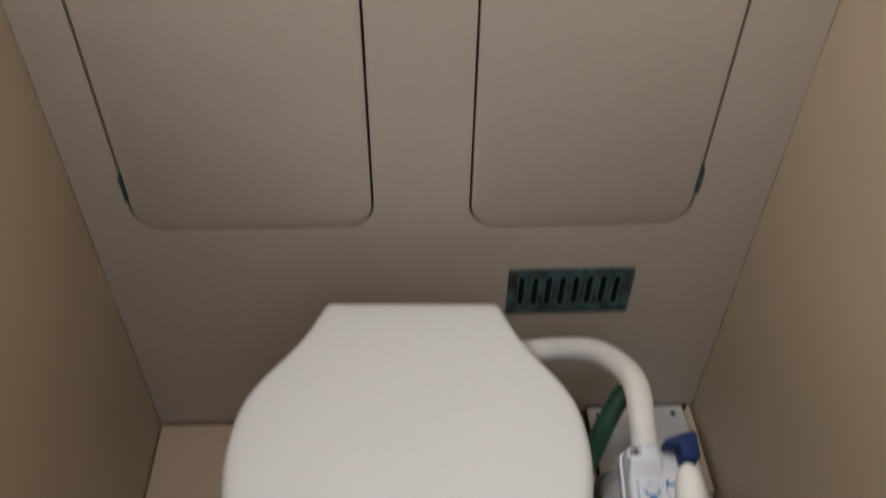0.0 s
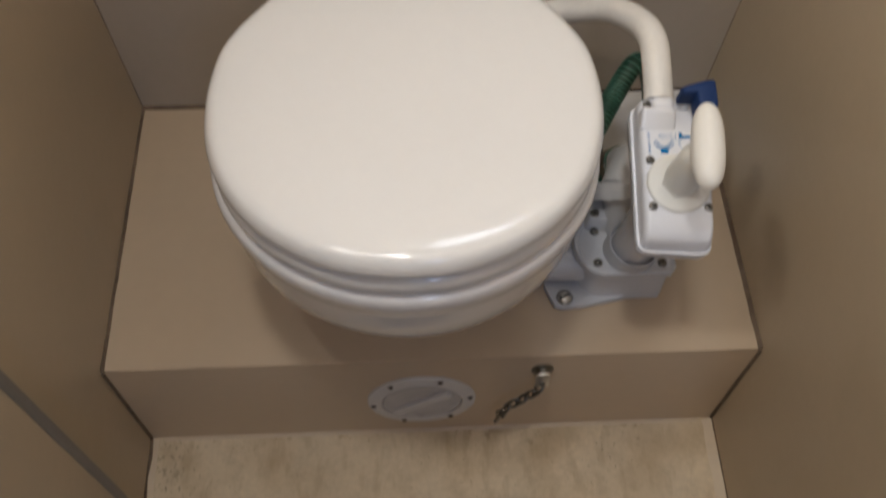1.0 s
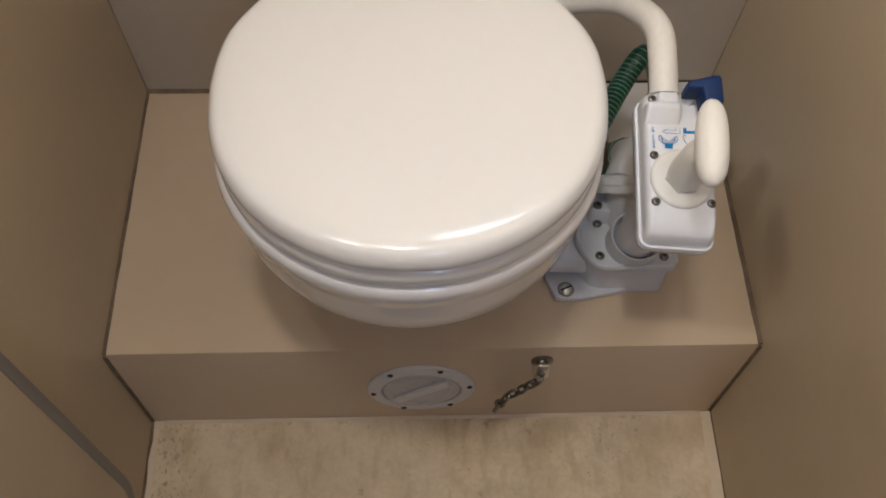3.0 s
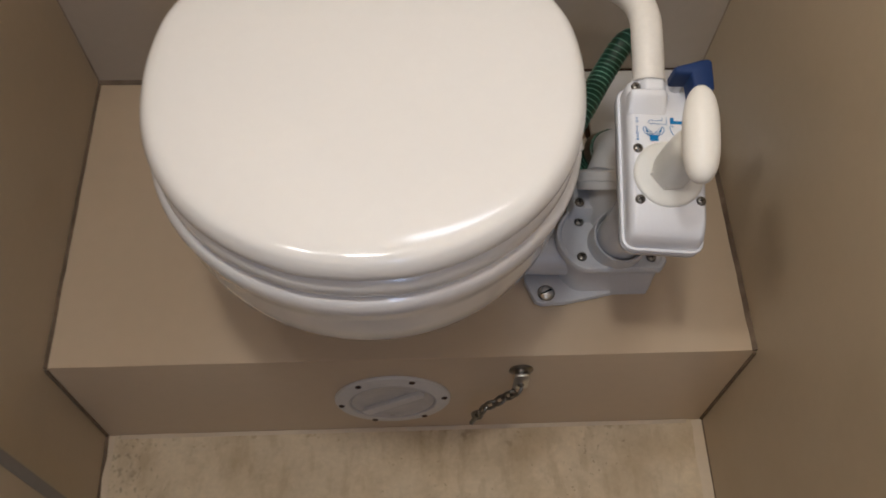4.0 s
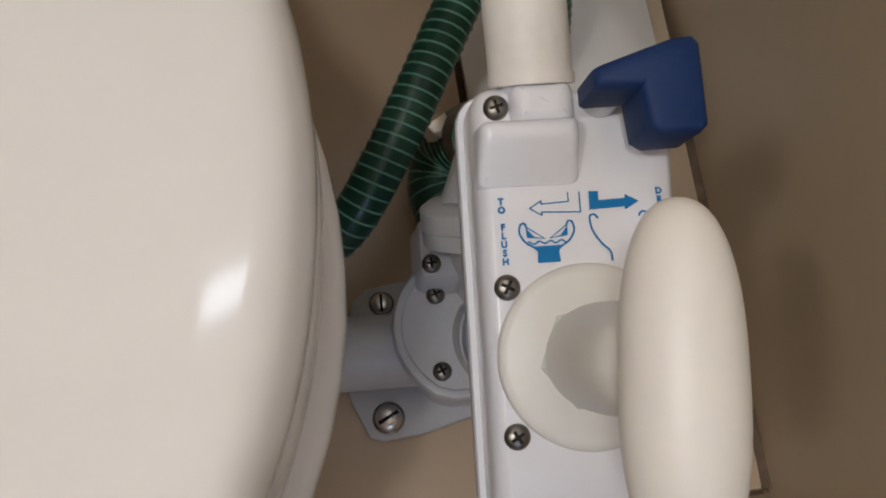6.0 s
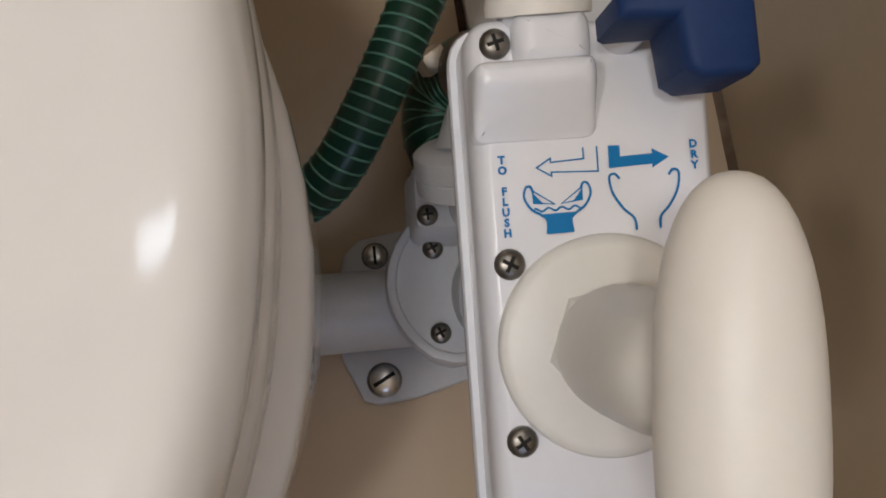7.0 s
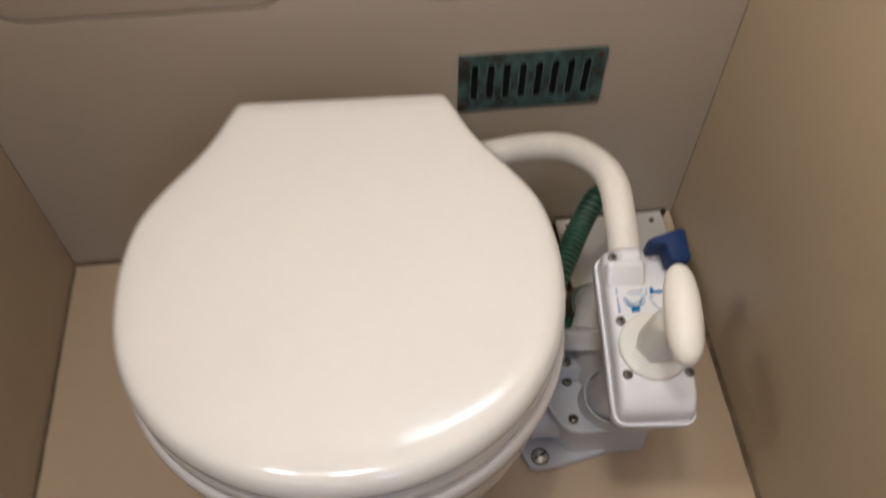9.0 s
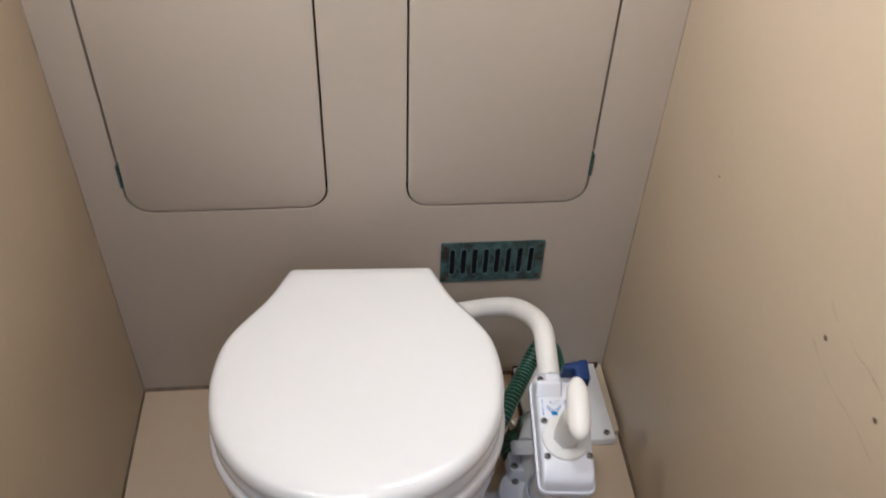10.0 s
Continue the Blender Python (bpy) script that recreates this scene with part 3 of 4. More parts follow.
# ---- open door leaf against the side wall ----
DM = Matrix.Translation((west(-0.112), -0.112, 0)) @ pose(0, 0, 0, 90, 0, 90) @ Matrix.Identity(4)
leaf_out = rrect(-0.66, 0.058, 0.0, 1.80, 0.085, 10)
leaf = thing("door_leaf", pose(west(-0.4) + 0.012, -0.44, 0.058), "open cream door leaf with rounded corners and grey edging", "door")
part("panel", loft(leaf_out, [(0.003, 0.003), (0.003, 0.0225)], None, DM), WALL, leaf, "", 30)
bm = bmesh.new()
inner = offset(leaf_out, 0.0028)
rings = [[bm.verts.new(DM @ Vector((p[0], p[1], z))) for p in pts] for pts, z in ((inner, 0.002), (leaf_out, 0.003), (leaf_out, 0.0215), (offset(leaf_out, 0.0012), 0.0235), (offset(leaf_out, 0.0105), 0.0240), (offset(leaf_out, 0.0125), 0.0232), (offset(leaf_out, 0.0125), 0.0222))]
n = len(leaf_out)
for a, b in zip(rings, rings[1:]):
    for i in range(n):
        bm.faces.new((a[i], a[(i + 1) % n], b[(i + 1) % n], b[i]))
part("edging", bm, GREYTRIM, leaf, "grey rubber edging", 50)

# ---- marks on the side wall ----
for y, z in ((-0.1075, 0.738), (-0.192, 0.7385)):
    piece("screw_hole", RUST_S, Matrix.Translation((east(y), y, z)) @ pose(0, 0, 0, 0, -90) @ Matrix.Diagonal((0.7, 0.7, 0.4, 1)), wall_e)
piece("screw_hole", RUST_S, Matrix.Translation((east(0.148), 0.148, 0.722)) @ pose(0, 0, 0, 0, -90) @ Matrix.Diagonal((0.35, 0.35, 0.3, 1)), wall_e)

SCRATCH = material("scuff_mark", (0.36, 0.285, 0.20), 0.6, vary=0.2, scale=60)
EW = Matrix.Translation((east(0) - 0.0003, 0, 0)) @ pose(0, 0, 0, 90, 0, -90 + math.degrees(math.atan(0.035)) * -1)
for pts, w in ((((0.094, 0.724), (0.118, 0.716), (0.139, 0.713), (0.175, 0.715), (0.207, 0.711)), 0.0011), (((0.134, 0.763), (0.150, 0.760), (0.167, 0.762), (0.191, 0.758)), 0.0012), (((0.098, 0.768), (0.105, 0.764), (0.113, 0.761)), 0.0008)):
    line = curve_points([(x, z, 0) for x, z in pts], 5)
    part("scuff", ribbon([(p.x, p.y + 0.0008 * noise.noise((p.x * 90, 0, 0))) for p in line], w, 0.0, EW), SCRATCH, wall_e)
# ---- white board on the plinth ----
board = thing("mounting_board", pose(0.272, 0.295, PH), "white painted board with rusty screws on the plinth", "board")
part("board", loft([(0.207, 0.217), (0.336, 0.217), (0.338, 0.371), (0.206, 0.369)], edge(PH + 0.0005, PH + 0.015, 0.0015)), BOARD, board)
for x, y in ((0.325, 0.229), (0.323, 0.356), (0.219, 0.357)):
    screw("rust" if y > 0.3 else "small", pose(x, y, PH + 0.015), board)

# ---- toilet ----
TB = pose(-0.0377, 0.078, 0, 0, 0, -2)
half = [(0.0, -0.158), (0.035, -0.1545), (0.068, -0.143), (0.098, -0.125), (0.123, -0.101), (0.143, -0.070), (0.155, -0.036), (0.160, 0.0), (0.160, 0.03), (0.156, 0.060), (0.148, 0.082), (0.135, 0.105), (0.119, 0.130), (0.1075, 0.152), (0.1005, 0.170), (0.096, 0.183), (0.0935, 0.1915), (0.089, 0.1985), (0.082, 0.2005)]
hp = [(p.x * 1.012, p.y) for p in curve_points([(x, y, 0) for x, y in half], 4)]
lid_out = hp + [(-x, y) for x, y in hp[::-1][:-1]]
toilet = thing("toilet", pose(-0.03, 0.16, PH), "white marine toilet with its lid closed, on the plinth", "toilet")
LZ = 0.494
lid_bm = loft(lid_out, [(0.006, LZ), (0.0015, LZ + 0.0012), (0, LZ + 0.004), (0, LZ + 0.009), (0.0012, LZ + 0.0135), (0.0035, LZ + 0.0175), (0.0055, LZ + 0.0195), (0.0055, LZ + 0.0212, 0.982), (0.0055, LZ + 0.0222, 0.955), (0.0055, LZ + 0.0228, 0.9), (0.0055, LZ + 0.0232, 0.75), (0.0055, LZ + 0.0234, 0.4)])
for cut in (0.172, 0.178):
    bmesh.ops.bisect_plane(lid_bm, geom=lid_bm.verts[:] + lid_bm.edges[:] + lid_bm.faces[:], plane_co=(0, cut, 0), plane_no=(0, 1, 0))
for v in lid_bm.verts:
    if v.co.y > 0.172 and v.co.z > LZ + 0.008:
        v.co.z -= 0.13 * max(0.0, v.co.y - 0.176)
lid_bm.transform(TB)
part("lid", lid_bm, LID, toilet, "closed glossy white lid", 60)
part("seat", loft(offset(lid_out, 0.0008), [(0.008, 0.4712), (0.0022, 0.4722), (0, 0.4755), (0, 0.4845), (0.0022, 0.4895), (0.008, 0.4915)], None, TB), SEATM, toilet, "glossy white seat", 60)
bm = bmesh.new()
rings = []
for r, z, dy, sx in ((0.140, 0.470, 0.0, 1.03), (0.151, 0.4695, 0.0, 1.03), (0.1570, 0.4675, 0.0, 1.033), (0.1595, 0.463, 0.0, 1.035), (0.1600, 0.457, 0.0, 1.035), (0.1590, 0.449, 0.0005, 1.033), (0.1572, 0.441, 0.001, 1.03), (0.1565, 0.433, 0.002, 1.03), (0.1570, 0.415, 0.004, 1.025), (0.1572, 0.39, 0.010, 1.02), (0.1555, 0.365, 0.019, 1.01), (0.149, 0.342, 0.027, 1.0), (0.135, 0.31, 0.037, 1.0), (0.113, 0.275, 0.052, 1.0), (0.094, 0.243, 0.060, 1.0), (0.076, 0.215, 0.064, 1), (0.078, 0.2, 0.066, 1), (0.084, 0.193, 0.066, 1.0), (0.085, PH + 0.0005, 0.066, 1)):
    rings.append([bm.verts.new(TB @ Vector((sx * r * math.cos(2 * math.pi * i / 64), dy + (r * math.sin(2 * math.pi * i / 64)) * (1.0 if math.sin(2 * math.pi * i / 64) < 0 or z < 0.3 else 1.08), z))) for i in range(64)])
for a, b in zip(rings, rings[1:]):
    for i in range(64):
        bm.faces.new((a[i], a[(i + 1) % 64], b[(i + 1) % 64], b[i]))
bm.faces.new(rings[0])
bm.faces.new(rings[-1])
part("bowl", bm, CERAMIC, toilet, "white glazed ceramic bowl", 60)
for s in (-1, 1):
    part("hinge", tube([TB @ Vector((s * 0.05, 0.196, 0.484)), TB @ Vector((s * 0.085, 0.196, 0.484))], 0.010, 20), SEATM, toilet)
part("inlet_spigot", tube([TB @ Vector((0.03, 0.155, 0.41)), TB @ Vector((0.045, 0.215, 0.385))], 0.017, 20), CERAMIC, toilet)

# ---- hand pump ----
PO = Vector((0.1710, 0.0225, 0.4364))
PU = Vector((0.9987, -0.0475, -0.0170)).normalized()
PV = Vector((0.0502, 0.9711, 0.2332))
PV = (PV - PU * PV.dot(PU)).normalized()
PN = PU.cross(PV)
PM = Matrix(((PU.x, PV.x, PN.x, PO.x), (PU.y, PV.y, PN.y, PO.y), (PU.z, PV.z, PN.z, PO.z), (0, 0, 0, 1)))
pump = thing("toilet_pump", pose(0.2, 0.1, PH), "white plastic hand pump beside the toilet bowl", "pump")
# base
bo = [(0.2 + 0.056 * math.cos(radians(a)), 0.102 + 0.045 * math.sin(radians(a))) for a in range(128, 226, 8)]
bo = [(0.242, 0.147)] + bo + [(0.168, 0.0675), (0.238, 0.0675), (0.243, 0.074)]
base_body = part("base", loft(bo, [(0, PH + 0.0005), (0, PH + 0.004), (0.001, 0.247), (-0.003, 0.2475), (-0.0042, 0.249), (-0.0042, 0.2545), (-0.0030, 0.2570), (-0.0012, 0.2574), (0.0006, 0.2570), (0.0014, 0.2558), (0.0014, 0.2556, 0.7)]), PUMPG, pump, "pale grey plastic base housing", 40)
part("pipe", tube([Vector((0.055, 0.104, 0.226)), Vector((0.16, 0.099, 0.226))], 0.0205, 28), PUMPG, pump, "short grey outlet pipe to the bowl")
part("foot", loft([(0.112, 0.080), (0.1205, 0.0575), (0.128, 0.0545), (0.150, 0.0555), (0.20, 0.0655), (0.20, 0.090), (0.112, 0.090)], edge(PH + 0.0005, PH + 0.0085, 0.0018)), PUMPG, pump, "", 40)
part("foot", loft([(0.112, 0.110), (0.18, 0.110), (0.18, 0.140), (0.150, 0.146), (0.128, 0.144), (0.119, 0.137)], edge(PH + 0.0005, PH + 0.0085, 0.0018)), PUMPG, pump, "", 40)
screw("bolt", pose(0.1325, 0.0665, PH + 0.0085), pump, "slotted stainless bolt", 25)
screw("bolt", pose(0.1360, 0.1335, PH + 0.0085) @ Matrix.Diagonal((0.8, 0.8, 0.8, 1)), pump, "slotted stainless bolt", 88)
for x, y in ((0.165, 0.120), (0.163, 0.079), (0.232, 0.0765)):
    screw("small", pose(x, y, 0.2565), pump, "", 20)
WASHER = finish("washer", spin([(0.0092, 0.0), (0.0092, 0.0007), (0.0086, 0.0011), (0.0070, 0.0011)], None, 24), STEEL, 50)
piece("washer", WASHER, pose(0.1325, 0.0665, PH + 0.0083), pump, "dark steel washer")
piece("washer", WASHER, pose(0.1360, 0.1335, PH + 0.0083) @ Matrix.Diagonal((0.8, 0.8, 0.8, 1)), pump, "dark steel washer")
# barrel
AX = Matrix.Translation(PM @ Vector((0.0260, 0.0280, -0.02))) @ PM.to_3x3().to_4x4()
part("barrel", spin([(0.0228, -0.178), (0.0228, -0.150), (0.0225, -0.120), (0.0232, -0.06), (0.0250, -0.03), (0.0252, 0.0)], AX @ Matrix.Translation((0.0015, 0, 0)), 48), BARREL, pump, "glossy white cylinder under the cover", 50)
bm = bmesh.new()
rings = []
for r, z in ((0.0080, -0.1565), (0.0240, -0.1565), (0.0252, -0.1550), (0.0256, -0.1440), (0.0260, -0.1428), (0.0268, -0.1423), (0.0276, -0.1430), (0.0279, -0.1445), (0.0284, -0.176)):
    rings.append([bm.verts.new(AX @ Vector((0.0015 + r * math.cos(2 * math.pi * i / 40), r * math.sin(2 * math.pi * i / 40), z))) for i in range(40)])
for a, b in zip(rings, rings[1:]):
    for i in range(40):
        bm.faces.new((a[i], a[(i + 1) % 40], b[(i + 1) % 40], b[i]))
part("collar", bm, PUMPG, pump, "round grey collar around the cylinder", 50)


def face_drop(u, v):
    """How far the cover's face falls away towards its front and side."""
    d = 0.0
    if v < -0.008:
        k = min(1.0, (-0.008 - v) / 0.0235)
        d += 0.0185 * (1 - math.sqrt(max(0.0, 1 - k * k)))
    if u > 0.046:
        k = min(1.0, (u - 0.046) / 0.0125)
        d += 0.009 * (1 - math.sqrt(max(0.0, 1 - k * k)))
    return d


co_ = cut_corners([(-0.0078, -0.0315), (0.0525, -0.0335), (0.0588, 0.0970), (0.0240, 0.1050), (-0.0055, 0.1062)], 0.009)


def subdivided(outline, step=0.003):
    out = []
    for i, p in enumerate(outline):
        a, b = Vector(p), Vector(outline[(i + 1) % len(outline)])
        k = max(1, int((b - a).length / step))
        out += [tuple(a + (b - a) * j / k) for j in range(k)]
    return out


fine_out = subdivided(co_)
rows_c = [(-0.0004, -0.0225), (0.0, -0.012), (0.0004, -0.006), (0.0018, -0.002), (0.0042, 0.0)]
rows_c += [(0.0042, 0.0, k) for k in (0.98, 0.95, 0.92, 0.88, 0.84, 0.8, 0.75, 0.7, 0.6, 0.5, 0.35, 0.2)]
bm = loft(fine_out, rows_c)
for v in bm.verts:
    if v.co.z > -0.008:
        v.co.z -= face_drop(v.co.x, v.co.y)
    elif v.co.z > -0.02 and v.co.y < -0.02:
        v.co.z -= 0.008
bm.transform(PM)
cover_b = part("cover", bm, PUMP, pump, "white plastic valve cover", 40)
part("cover_flange", loft(co_, [(-0.0008, -0.0268), (-0.0022, -0.0262), (-0.0028, -0.0250), (-0.0028, -0.0235), (-0.0022, -0.0222), (0.002, -0.0220)], None, PM), PUMP, pump, "", 50)
part("gasket", loft(co_, [(-0.0012, -0.0286), (-0.0012, -0.0270)], None, PM), PUMPG, pump, "thin grey gasket")
part("valve_body", loft(co_, [(0.006, -0.040, 0.96), (0.0, -0.036), (-0.0022, -0.034), (-0.0022, -0.0288)], None, PM), PUMP, pump, "", 50)
# raised hump behind the print, with the hose spigot
hm = subdivided(cut_corners([(-0.0055, 0.0735), (0.0250, 0.0732), (0.0256, 0.0925), (-0.0048, 0.0925)], 0.003, 4), 0.002)
bm = loft(hm, [(-0.0005, -0.004), (0.0, 0.001), (0.0004, 0.0062), (0.0014, 0.0084), (0.0026, 0.0090), (0.0026, 0.0091, 0.9), (0.0026, 0.0091, 0.75), (0.0026, 0.0091, 0.55), (0.0026, 0.0091, 0.35), (0.0026, 0.0091, 0.2), (0.0026, 0.0091, 0.06)])
for v in bm.verts:
    if v.co.z > 0.0008 and v.co.y < 0.0865:
        k = min(1.0, max(0.0, (v.co.y - 0.0735) / 0.013))
        v.co.z = 0.0006 + (v.co.z - 0.0006) * k
bm.transform(PM)
part("hump", bm, PUMP, cover_b, "", 70)
sh = subdivided(cut_corners([(0.0058, 0.0905), (0.0256, 0.0905), (0.0256, 0.1050), (0.0058, 0.1055)], 0.005, 5), 0.002)
part("shoulder", loft(sh, [(-0.0006, -0.004), (0.0, 0.0), (0.0006, 0.0030), (0.0020, 0.0052), (0.0040, 0.0062), (0.0040, 0.0063, 0.7), (0.0040, 0.0063, 0.3)], None, PM), PUMP, cover_b, "", 60)
part("spigot", tube([PM @ Vector((0.0143, 0.096, -0.0075)), PM @ Vector((0.0143, 0.104, -0.0055)), PM @ Vector((0.0143, 0.112, -0.003))], 0.0105, 28), PUMP, cover_b, "", 50)
for u, v, n_, t in ((0, 0, 0.0, 30), (0.0478, 0.0, -0.0004, 10), (0.0007, 0.0434, 0.0, 60), (0.0018, 0.0978, 0.0, 15)):
    screw("pan", PM @ Matrix.Translation((u, v, n_)), pump, "", t)
# seal housing, stem and handle
SM = PM @ Matrix.Translation((0.0236, 0.0215, 0))
seal = part("seal_housing", spin([(0.0276, -0.002), (0.0276, 0.0016), (0.0268, 0.0028), (0.0245, 0.0034), (0.0170, 0.0040)], SM, 48), SEALM, pump, "round ivory seal housing", 50)
part("nut", loft(circle(0.0159, 6), [(0, 0.0035), (0, 0.0066), (0.0008, 0.0080), (0.0019, 0.0086)], None, SM @ pose(0, 0, 0, 0, 0, 8)), SEALM, seal, "", 25)
part("boss", spin([(0.0140, 0.006), (0.0150, 0.0090), (0.0153, 0.0130), (0.0153, 0.0195), (0.0151, 0.0270), (0.0147, 0.0360), (0.0141, 0.0450), (0.0132, 0.0530), (0.0115, 0.0590), (0.0090, 0.0620)], SM, 40), SEALM, seal, "", 50)
part("stem", spin([(0.0088, 0.02), (0.0080, 0.05), (0.0085, 0.06), (0.0095, 0.074)], SM, 28), SEALM, pump, "", 50)
HM = SM @ Matrix.Translation((-0.0006, -0.0029, 0.078)) @ pose(0, 0, 0, 0, 0, -4) @ pose(0, 0, 0, 90)
prof = []
for i in range(25):
    s = -1 + 2 * i / 24
    s = math.sin(s * math.pi / 2)
    prof.append((max(0.0006, 0.0130 * (1 - abs(s) ** 2.7) ** 0.43 * (1 + 0.035 * s)), s * 0.0370))
part("handle", spin(prof, HM, 36), HANDLE, pump, "smooth ivory bar handle", 80)
# blue lever
lev = thing("change_over_lever", Matrix.Translation(PM @ Vector((0.03, 0.095, 0.0))), "worn blue plastic change-over lever on the pump", "lever")
lo = [(0.0382, 0.0820), (0.0415, 0.0797), (0.0525, 0.0800), (0.0548, 0.0820), (0.0546, 0.1045), (0.0525, 0.1072), (0.0470, 0.1067), (0.0270, 0.1003), (0.0245, 0.0990), (0.0245, 0.0942), (0.0260, 0.0932), (0.0372, 0.0934)]
part("grip", loft(lo, [(0.0015, 0.0085), (0.0004, 0.0095), (0, 0.011), (0, 0.0285), (0.0006, 0.0305), (0.002, 0.0315)], None, PM), BLUE, lev, "", 40)
part("pivot", spin([(0.0055, -0.002), (0.0055, 0.008), (0.005, 0.0095)], PM @ Matrix.Translation((0.0335, 0.0985, 0)), 24), PUMP, lev, "white pivot under the lever")

# printed signs on the cover
Z = 0.00055
bm = bmesh.new()
for i, ch in enumerate("TO FLUSH"):
    if ch != " ":
        letter(ch, 0.0027, PM @ pose(0.0009, 0.0682 - 0.00258 * i, Z), bm)
part("lettering", bm, PRINT, cover_b, "blue printed words")
bm = bmesh.new()
for i, ch in enumerate("DRY"):
    letter(ch, 0.0027, PM @ pose(0.0492, 0.0686 - 0.00265 * i, Z), bm)
part("lettering", bm, PRINT, cover_b, "blue printed word")
part("arrow", ribbon([(0.0213, 0.0707), (0.0213, 0.0679), (0.0130, 0.0676), (0.0130, 0.0686), (0.0094, 0.0665), (0.0130, 0.0642), (0.0130, 0.0652), (0.0247, 0.0645), (0.0248, 0.0707)], 0.00038, Z, PM), PRINT, cover_b, "blue outlined arrow")
part("arrow", flat([(0.0277, 0.0706), (0.0275, 0.0650), (0.0384, 0.0653), (0.0384, 0.0643), (0.0428, 0.0667), (0.0386, 0.0691), (0.0386, 0.0679), (0.0305, 0.0677), (0.0306, 0.0705)], Z, PM), PRINT, cover_b, "solid blue arrow")
IX, IY = 0.0140, 0.0567
bm = bmesh.new()
for s in (-1, 1):
    line = curve_points([(IX + s * x, IY + y, 0) for x, y in ((0.0060, 0.0040), (0.0066, 0.0053), (0.0078, 0.0050), (0.0083, 0.0026), (0.0068, -0.0002), (0.0042, -0.0020), (0.0030, -0.0034), (0.0032, -0.0066))], 6)
    ribbon([(p.x, p.y) for p in line], 0.0006, Z, PM, bm)
    ribbon([(IX + s * x, IY + y) for x, y in ((0.0061, 0.0042), (0.0060, 0.0012), (0.0009, 0.0006))], 0.00045, Z + 0.00005, PM, bm, True)
    flat([(IX + s * 0.0060, IY + 0.0036), (IX + s * 0.0060, IY + 0.0013), (IX + s * 0.0038, IY + 0.0010)][::s], Z + 0.0001, PM, bm)
wave = [(IX + x * 0.001, IY - 0.0006 + 0.0004 * math.sin(x * 1.9)) for x in [-6.0 + 0.4 * i for i in range(31)]]
ribbon(wave, 0.0005, Z, PM, bm)
flat([(IX - 0.0048, IY - 0.0017), (IX - 0.0036, IY - 0.0026), (IX - 0.0029, IY - 0.0036), (IX - 0.0032, IY - 0.0067), (IX + 0.0032, IY - 0.0067), (IX + 0.0029, IY - 0.0036), (IX + 0.0036, IY - 0.0026), (IX + 0.0048, IY - 0.0017)], Z + 0.00015, PM, bm)
part("bowl_sign", bm, PRINT, cover_b, "blue printed sign of a filling bowl")
IX = 0.0361
bm = bmesh.new()
for s in (-1, 1):
    line = curve_points([(IX + s * x, IY + y, 0) for x, y in ((0.0062, 0.0055), (0.0074, 0.0068), (0.0088, 0.0060), (0.0082, 0.0020), (0.0058, -0.0020), (0.0034, -0.0045), (0.0030, -0.0075))], 6)
    ribbon([(p.x, p.y) for p in line], 0.0006, Z, PM, bm)
part("bowl_sign", bm, PRINT, cover_b, "blue printed sign of an empty bowl")

# outlet elbow behind the pump
part("elbow_flange", spin([(0.0235, -0.006), (0.0238, 0.0015), (0.0230, 0.0021), (0.0238, 0.0027), (0.0238, 0.0110), (0.0210, 0.0130)], Matrix.Translation((0.184, 0.1425, 0.2935)) @ pose(0, 0, 0, -52), 32), PUMPG, pump, "pale grey outlet flange", 50)
part("outlet_throat", tube([Vector((0.193, 0.118, 0.245)), Vector((0.190, 0.130, 0.270)), Vector((0.187, 0.146, 0.294))], 0.0150, 28), PUMPG, pump)
part("neck", loft(cut_corners([(0.1555, 0.124), (0.178, 0.121), (0.210, 0.123), (0.210, 0.160), (0.158, 0.158)], 0.006, 4), [(-0.002, 0.2545), (0, 0.259), (0.0012, 0.272), (0.003, 0.2745), (0.003, 0.2748, 0.6)], None, Matrix.Translation((0, 0.0, 0))), PUMPG, pump, "", 45)
screw("small", Matrix.Translation((0.164, 0.1315, 0.2750)) @ pose(0, 0, 0, 6), pump)
part("elbow", tube(curve_points([(0.188, 0.146, 0.296), (0.198, 0.168, 0.299), (0.206, 0.190, 0.287), (0.204, 0.205, 0.265)], 8), 0.0196, 24), PUMPG, pump, "pale grey outlet elbow", 50)


# ---- hoses ----
def ribbed(name, pts, r, label, pitch):
    base = thing(name, Matrix.Translation(pts[0]), label, "hose")
    line = curve_points(pts, 14)
    part("hose_wall", tube(line, r, 20), GREEN, base, "", 60)
    fr = frames(line)
    total = [0.0]
    for a, b in zip(line, line[1:]):
        total.append(total[-1] + (b - a).length)
    n = int(total[-1] / pitch)
    helix = []
    for i in range(n * 14):
        s = total[-1] * i / (n * 14)
        k = max(j for j in range(len(total)) if total[j] <= s)
        k = min(k, len(line) - 2)
        f = (s - total[k]) / max(1e-9, total[k + 1] - total[k])
        p = fr[k][0].lerp(fr[k + 1][0], f)
        u = fr[k][1].lerp(fr[k + 1][1], f).normalized()
        v = fr[k][2].lerp(fr[k + 1][2], f).normalized()
        a = 2 * math.pi * i / 14
        helix.append(p + (r + 0.0001) * (math.cos(a) * u + math.sin(a) * v))
    part("rib", tube(helix, 0.00062, 5), GREENRIB, base, "pale green spiral rib", 60)
    return base


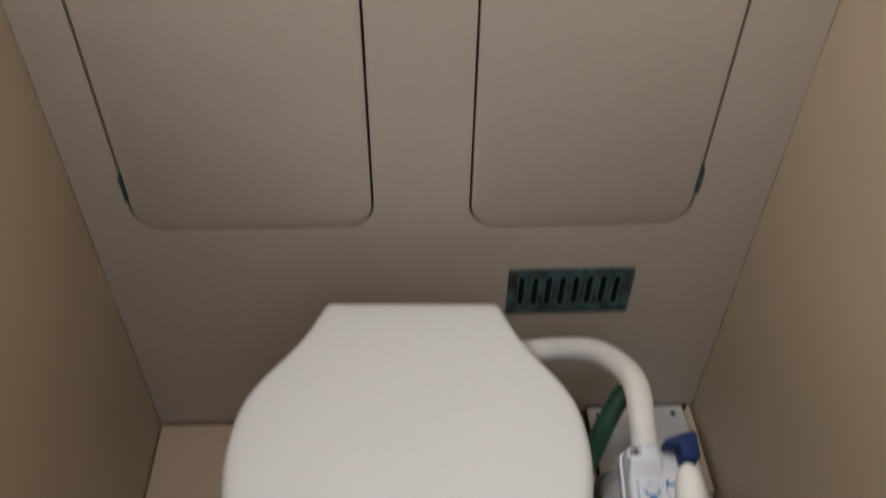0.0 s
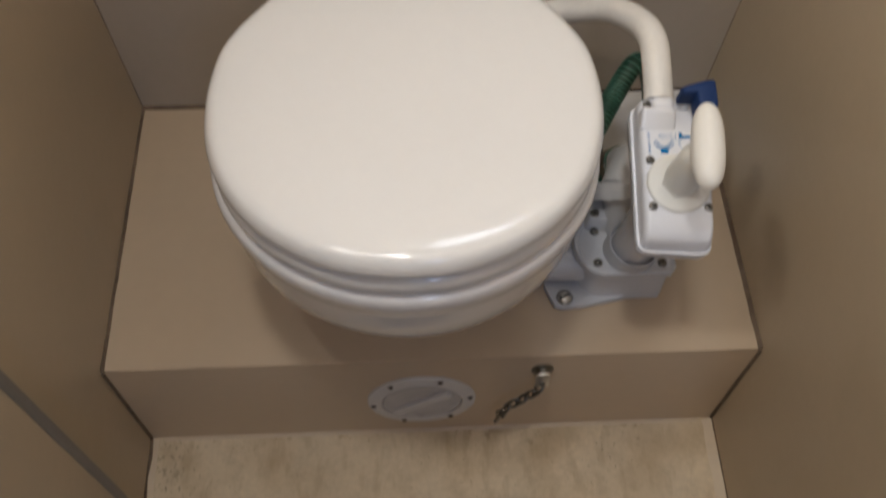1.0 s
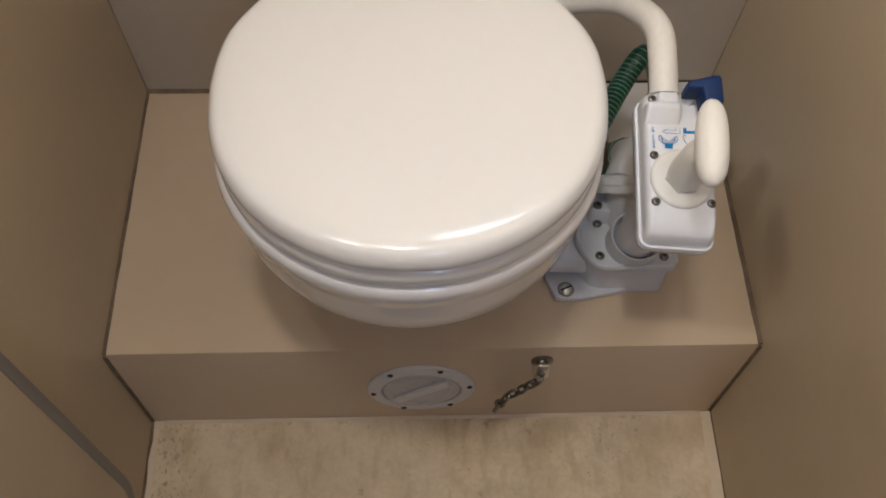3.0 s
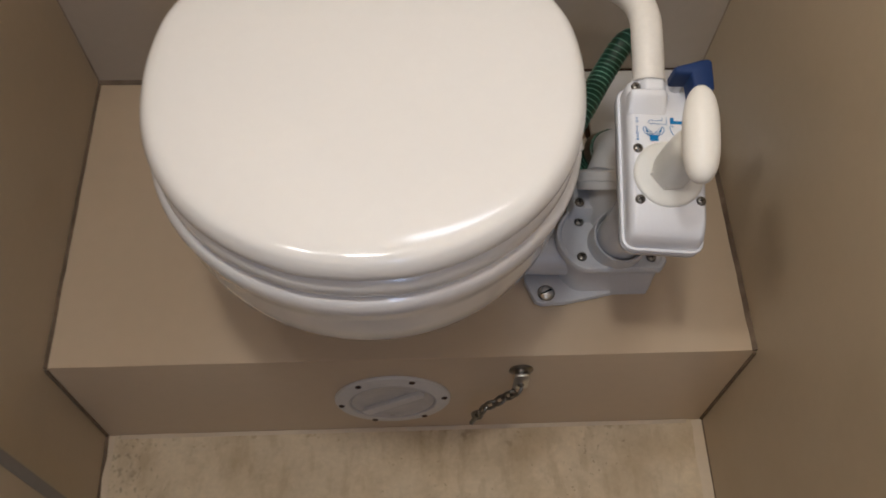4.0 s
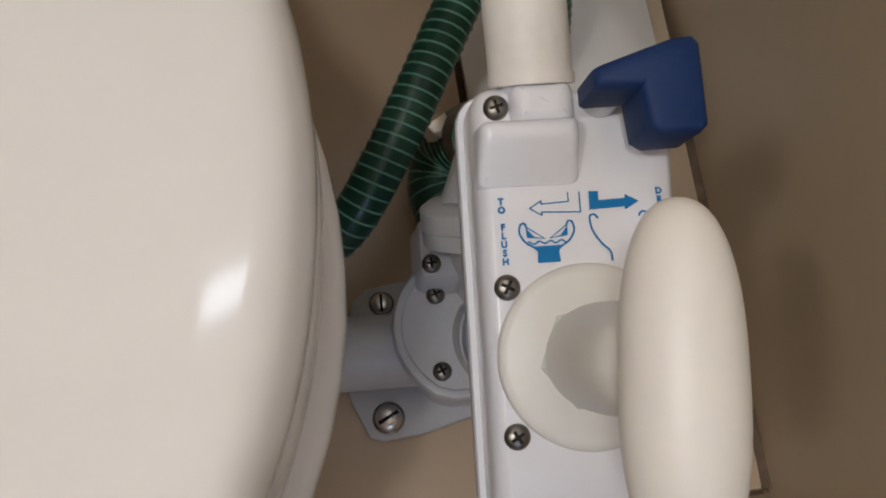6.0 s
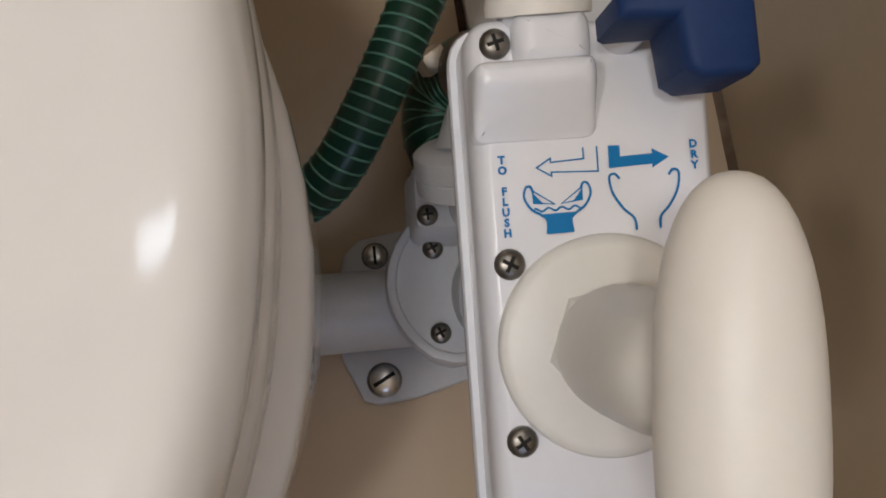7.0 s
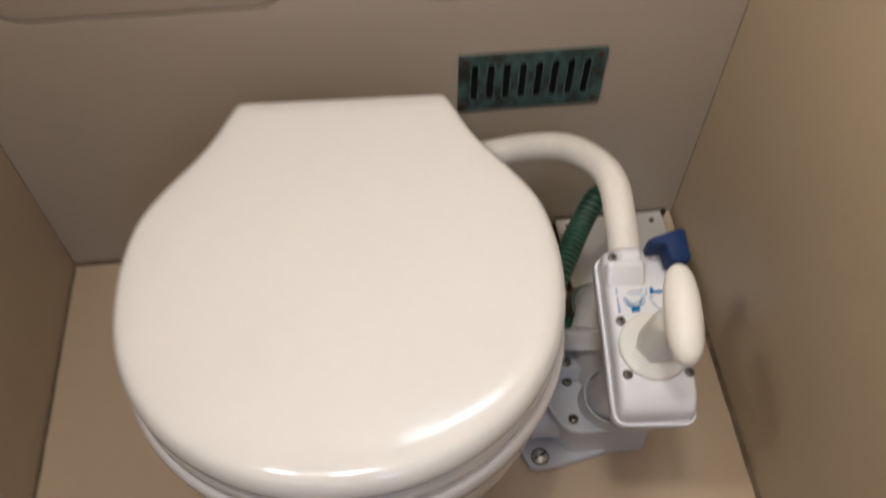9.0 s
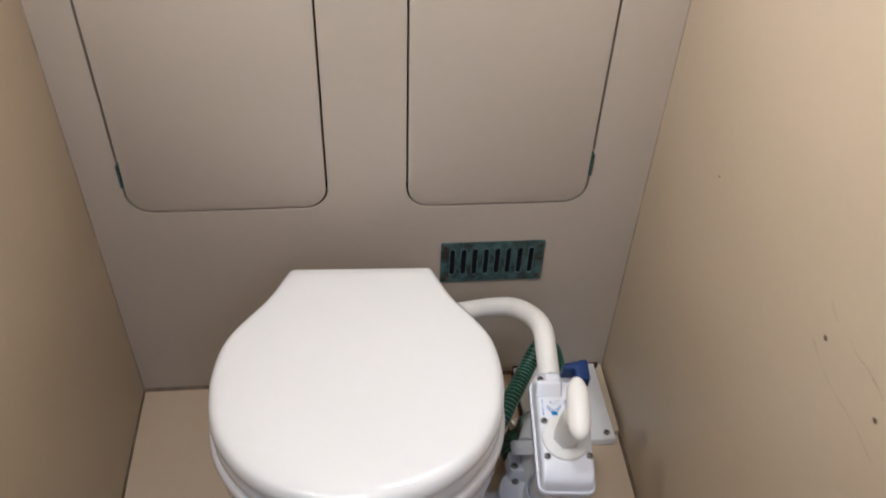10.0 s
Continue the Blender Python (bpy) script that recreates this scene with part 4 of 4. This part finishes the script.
ribbed("green_hose", [(0.066, 0.164, 0.2105), (0.076, 0.154, 0.236), (0.098, 0.146, 0.266), (0.123, 0.151, 0.291), (0.1445, 0.174, 0.307), (0.168, 0.210, 0.318), (0.198, 0.260, 0.326), (0.221, 0.288, 0.340), (0.241, 0.297, 0.326), (0.2545, 0.292, 0.285), (0.2580, 0.276, 0.240), (0.2575, 0.264, 0.2125)], 0.0118, "green ribbed water hose arched behind the pump", 0.0060)
ribbed("outlet_hose", [(0.2055, 0.199, 0.277), (0.204, 0.207, 0.262), (0.197, 0.214, 0.246), (0.188, 0.215, 0.230), (0.181, 0.205, 0.2210), (0.180, 0.190, 0.2185), (0.188, 0.172, 0.2185)], 0.0200, "green ribbed outlet hose low behind the pump", 0.0056)
clamp = thing("hose_clamp", pose(0.183, 0.221, 0.25), "bright steel worm-drive hose clamp on the outlet hose", "clamp")
part("band", tube([Vector((0.2045, 0.2050, 0.2655)), Vector((0.2005, 0.2105, 0.2550))], 0.0211, 28), STEEL, clamp)
part("worm_screw", block(-0.008, -0.0055, -0.0085, 0.005, 0.0055, 0.0085, 0.001, Matrix.Translation((0.1800, 0.2190, 0.2570)) @ pose(0, 0, 0, 30, 0, 30)), BRIGHT, clamp)
wh = thing("white_hose", Matrix.Translation((0.187, 0.14, 0.46)), "white flexible hose from the pump to the bowl", "hose")
part("hose_wall", tube(curve_points([tuple(PM @ Vector((0.0143, 0.1062, -0.0048))), (0.1905, 0.152, 0.470), (0.1925, 0.186, 0.4725), (0.187, 0.220, 0.464), (0.169, 0.259, 0.446), (0.141, 0.285, 0.424), (0.107, 0.300, 0.405), (0.065, 0.306, 0.396), (0.03, 0.295, 0.387), (0.015, 0.285, 0.384)], 10), 0.0130, 28), HOSEW, wh, "", 60)

h0, h1 = PM @ Vector((0.0143, 0.1058, -0.0049)), PM @ Vector((0.0143, 0.1092, -0.0040))
part("end_cuff", tube([h0, h1], 0.0135, 28), HOSEW, wh, "", 50)
part("bowl_cuff", tube([Vector((0.030, 0.295, 0.387)), Vector((0.012, 0.2835, 0.3835))], 0.0150, 28), HOSEW, wh, "", 50)

# ---- ceiling lamps ----
for lx, ly in LAMPS:
    cl = thing("ceiling_light", pose(lx, ly, CEIL), "small round white ceiling light, switched on", "ceiling light", "", "ceiling lights")
    part("housing", spin([(0.12, -0.0005), (0.12, -0.02), (0.116, -0.03), (0.112, -0.03)], pose(lx, ly, CEIL), 32), CEILM, cl)
    part("diffuser", spin([(0.111, -0.0302), (0.109, -0.036), (0.06, -0.040), (0.01, -0.0405)], pose(lx, ly, CEIL), 32), GLOW, cl, "glowing diffuser")

wl_ = thing("wall_light", pose(-0.3625, -0.12, 1.36), "small square wall light, switched on", "wall light")
part("housing", loft(rrect(-0.075, -0.065, 0.075, 0.065, 0.012), edge(0.0, 0.022, 0.004), None, Matrix.Translation((-0.3620, -0.12, 1.36)) @ pose(0, 0, 0, 90, 0, 90)), CEILM, wl_)
part("diffuser", loft(rrect(-0.06, -0.05, 0.06, 0.05, 0.01), edge(0.0222, 0.030, 0.003), None, Matrix.Translation((-0.3620, -0.12, 1.36)) @ pose(0, 0, 0, 90, 0, 90)), GLOW, wl_, "glowing diffuser")
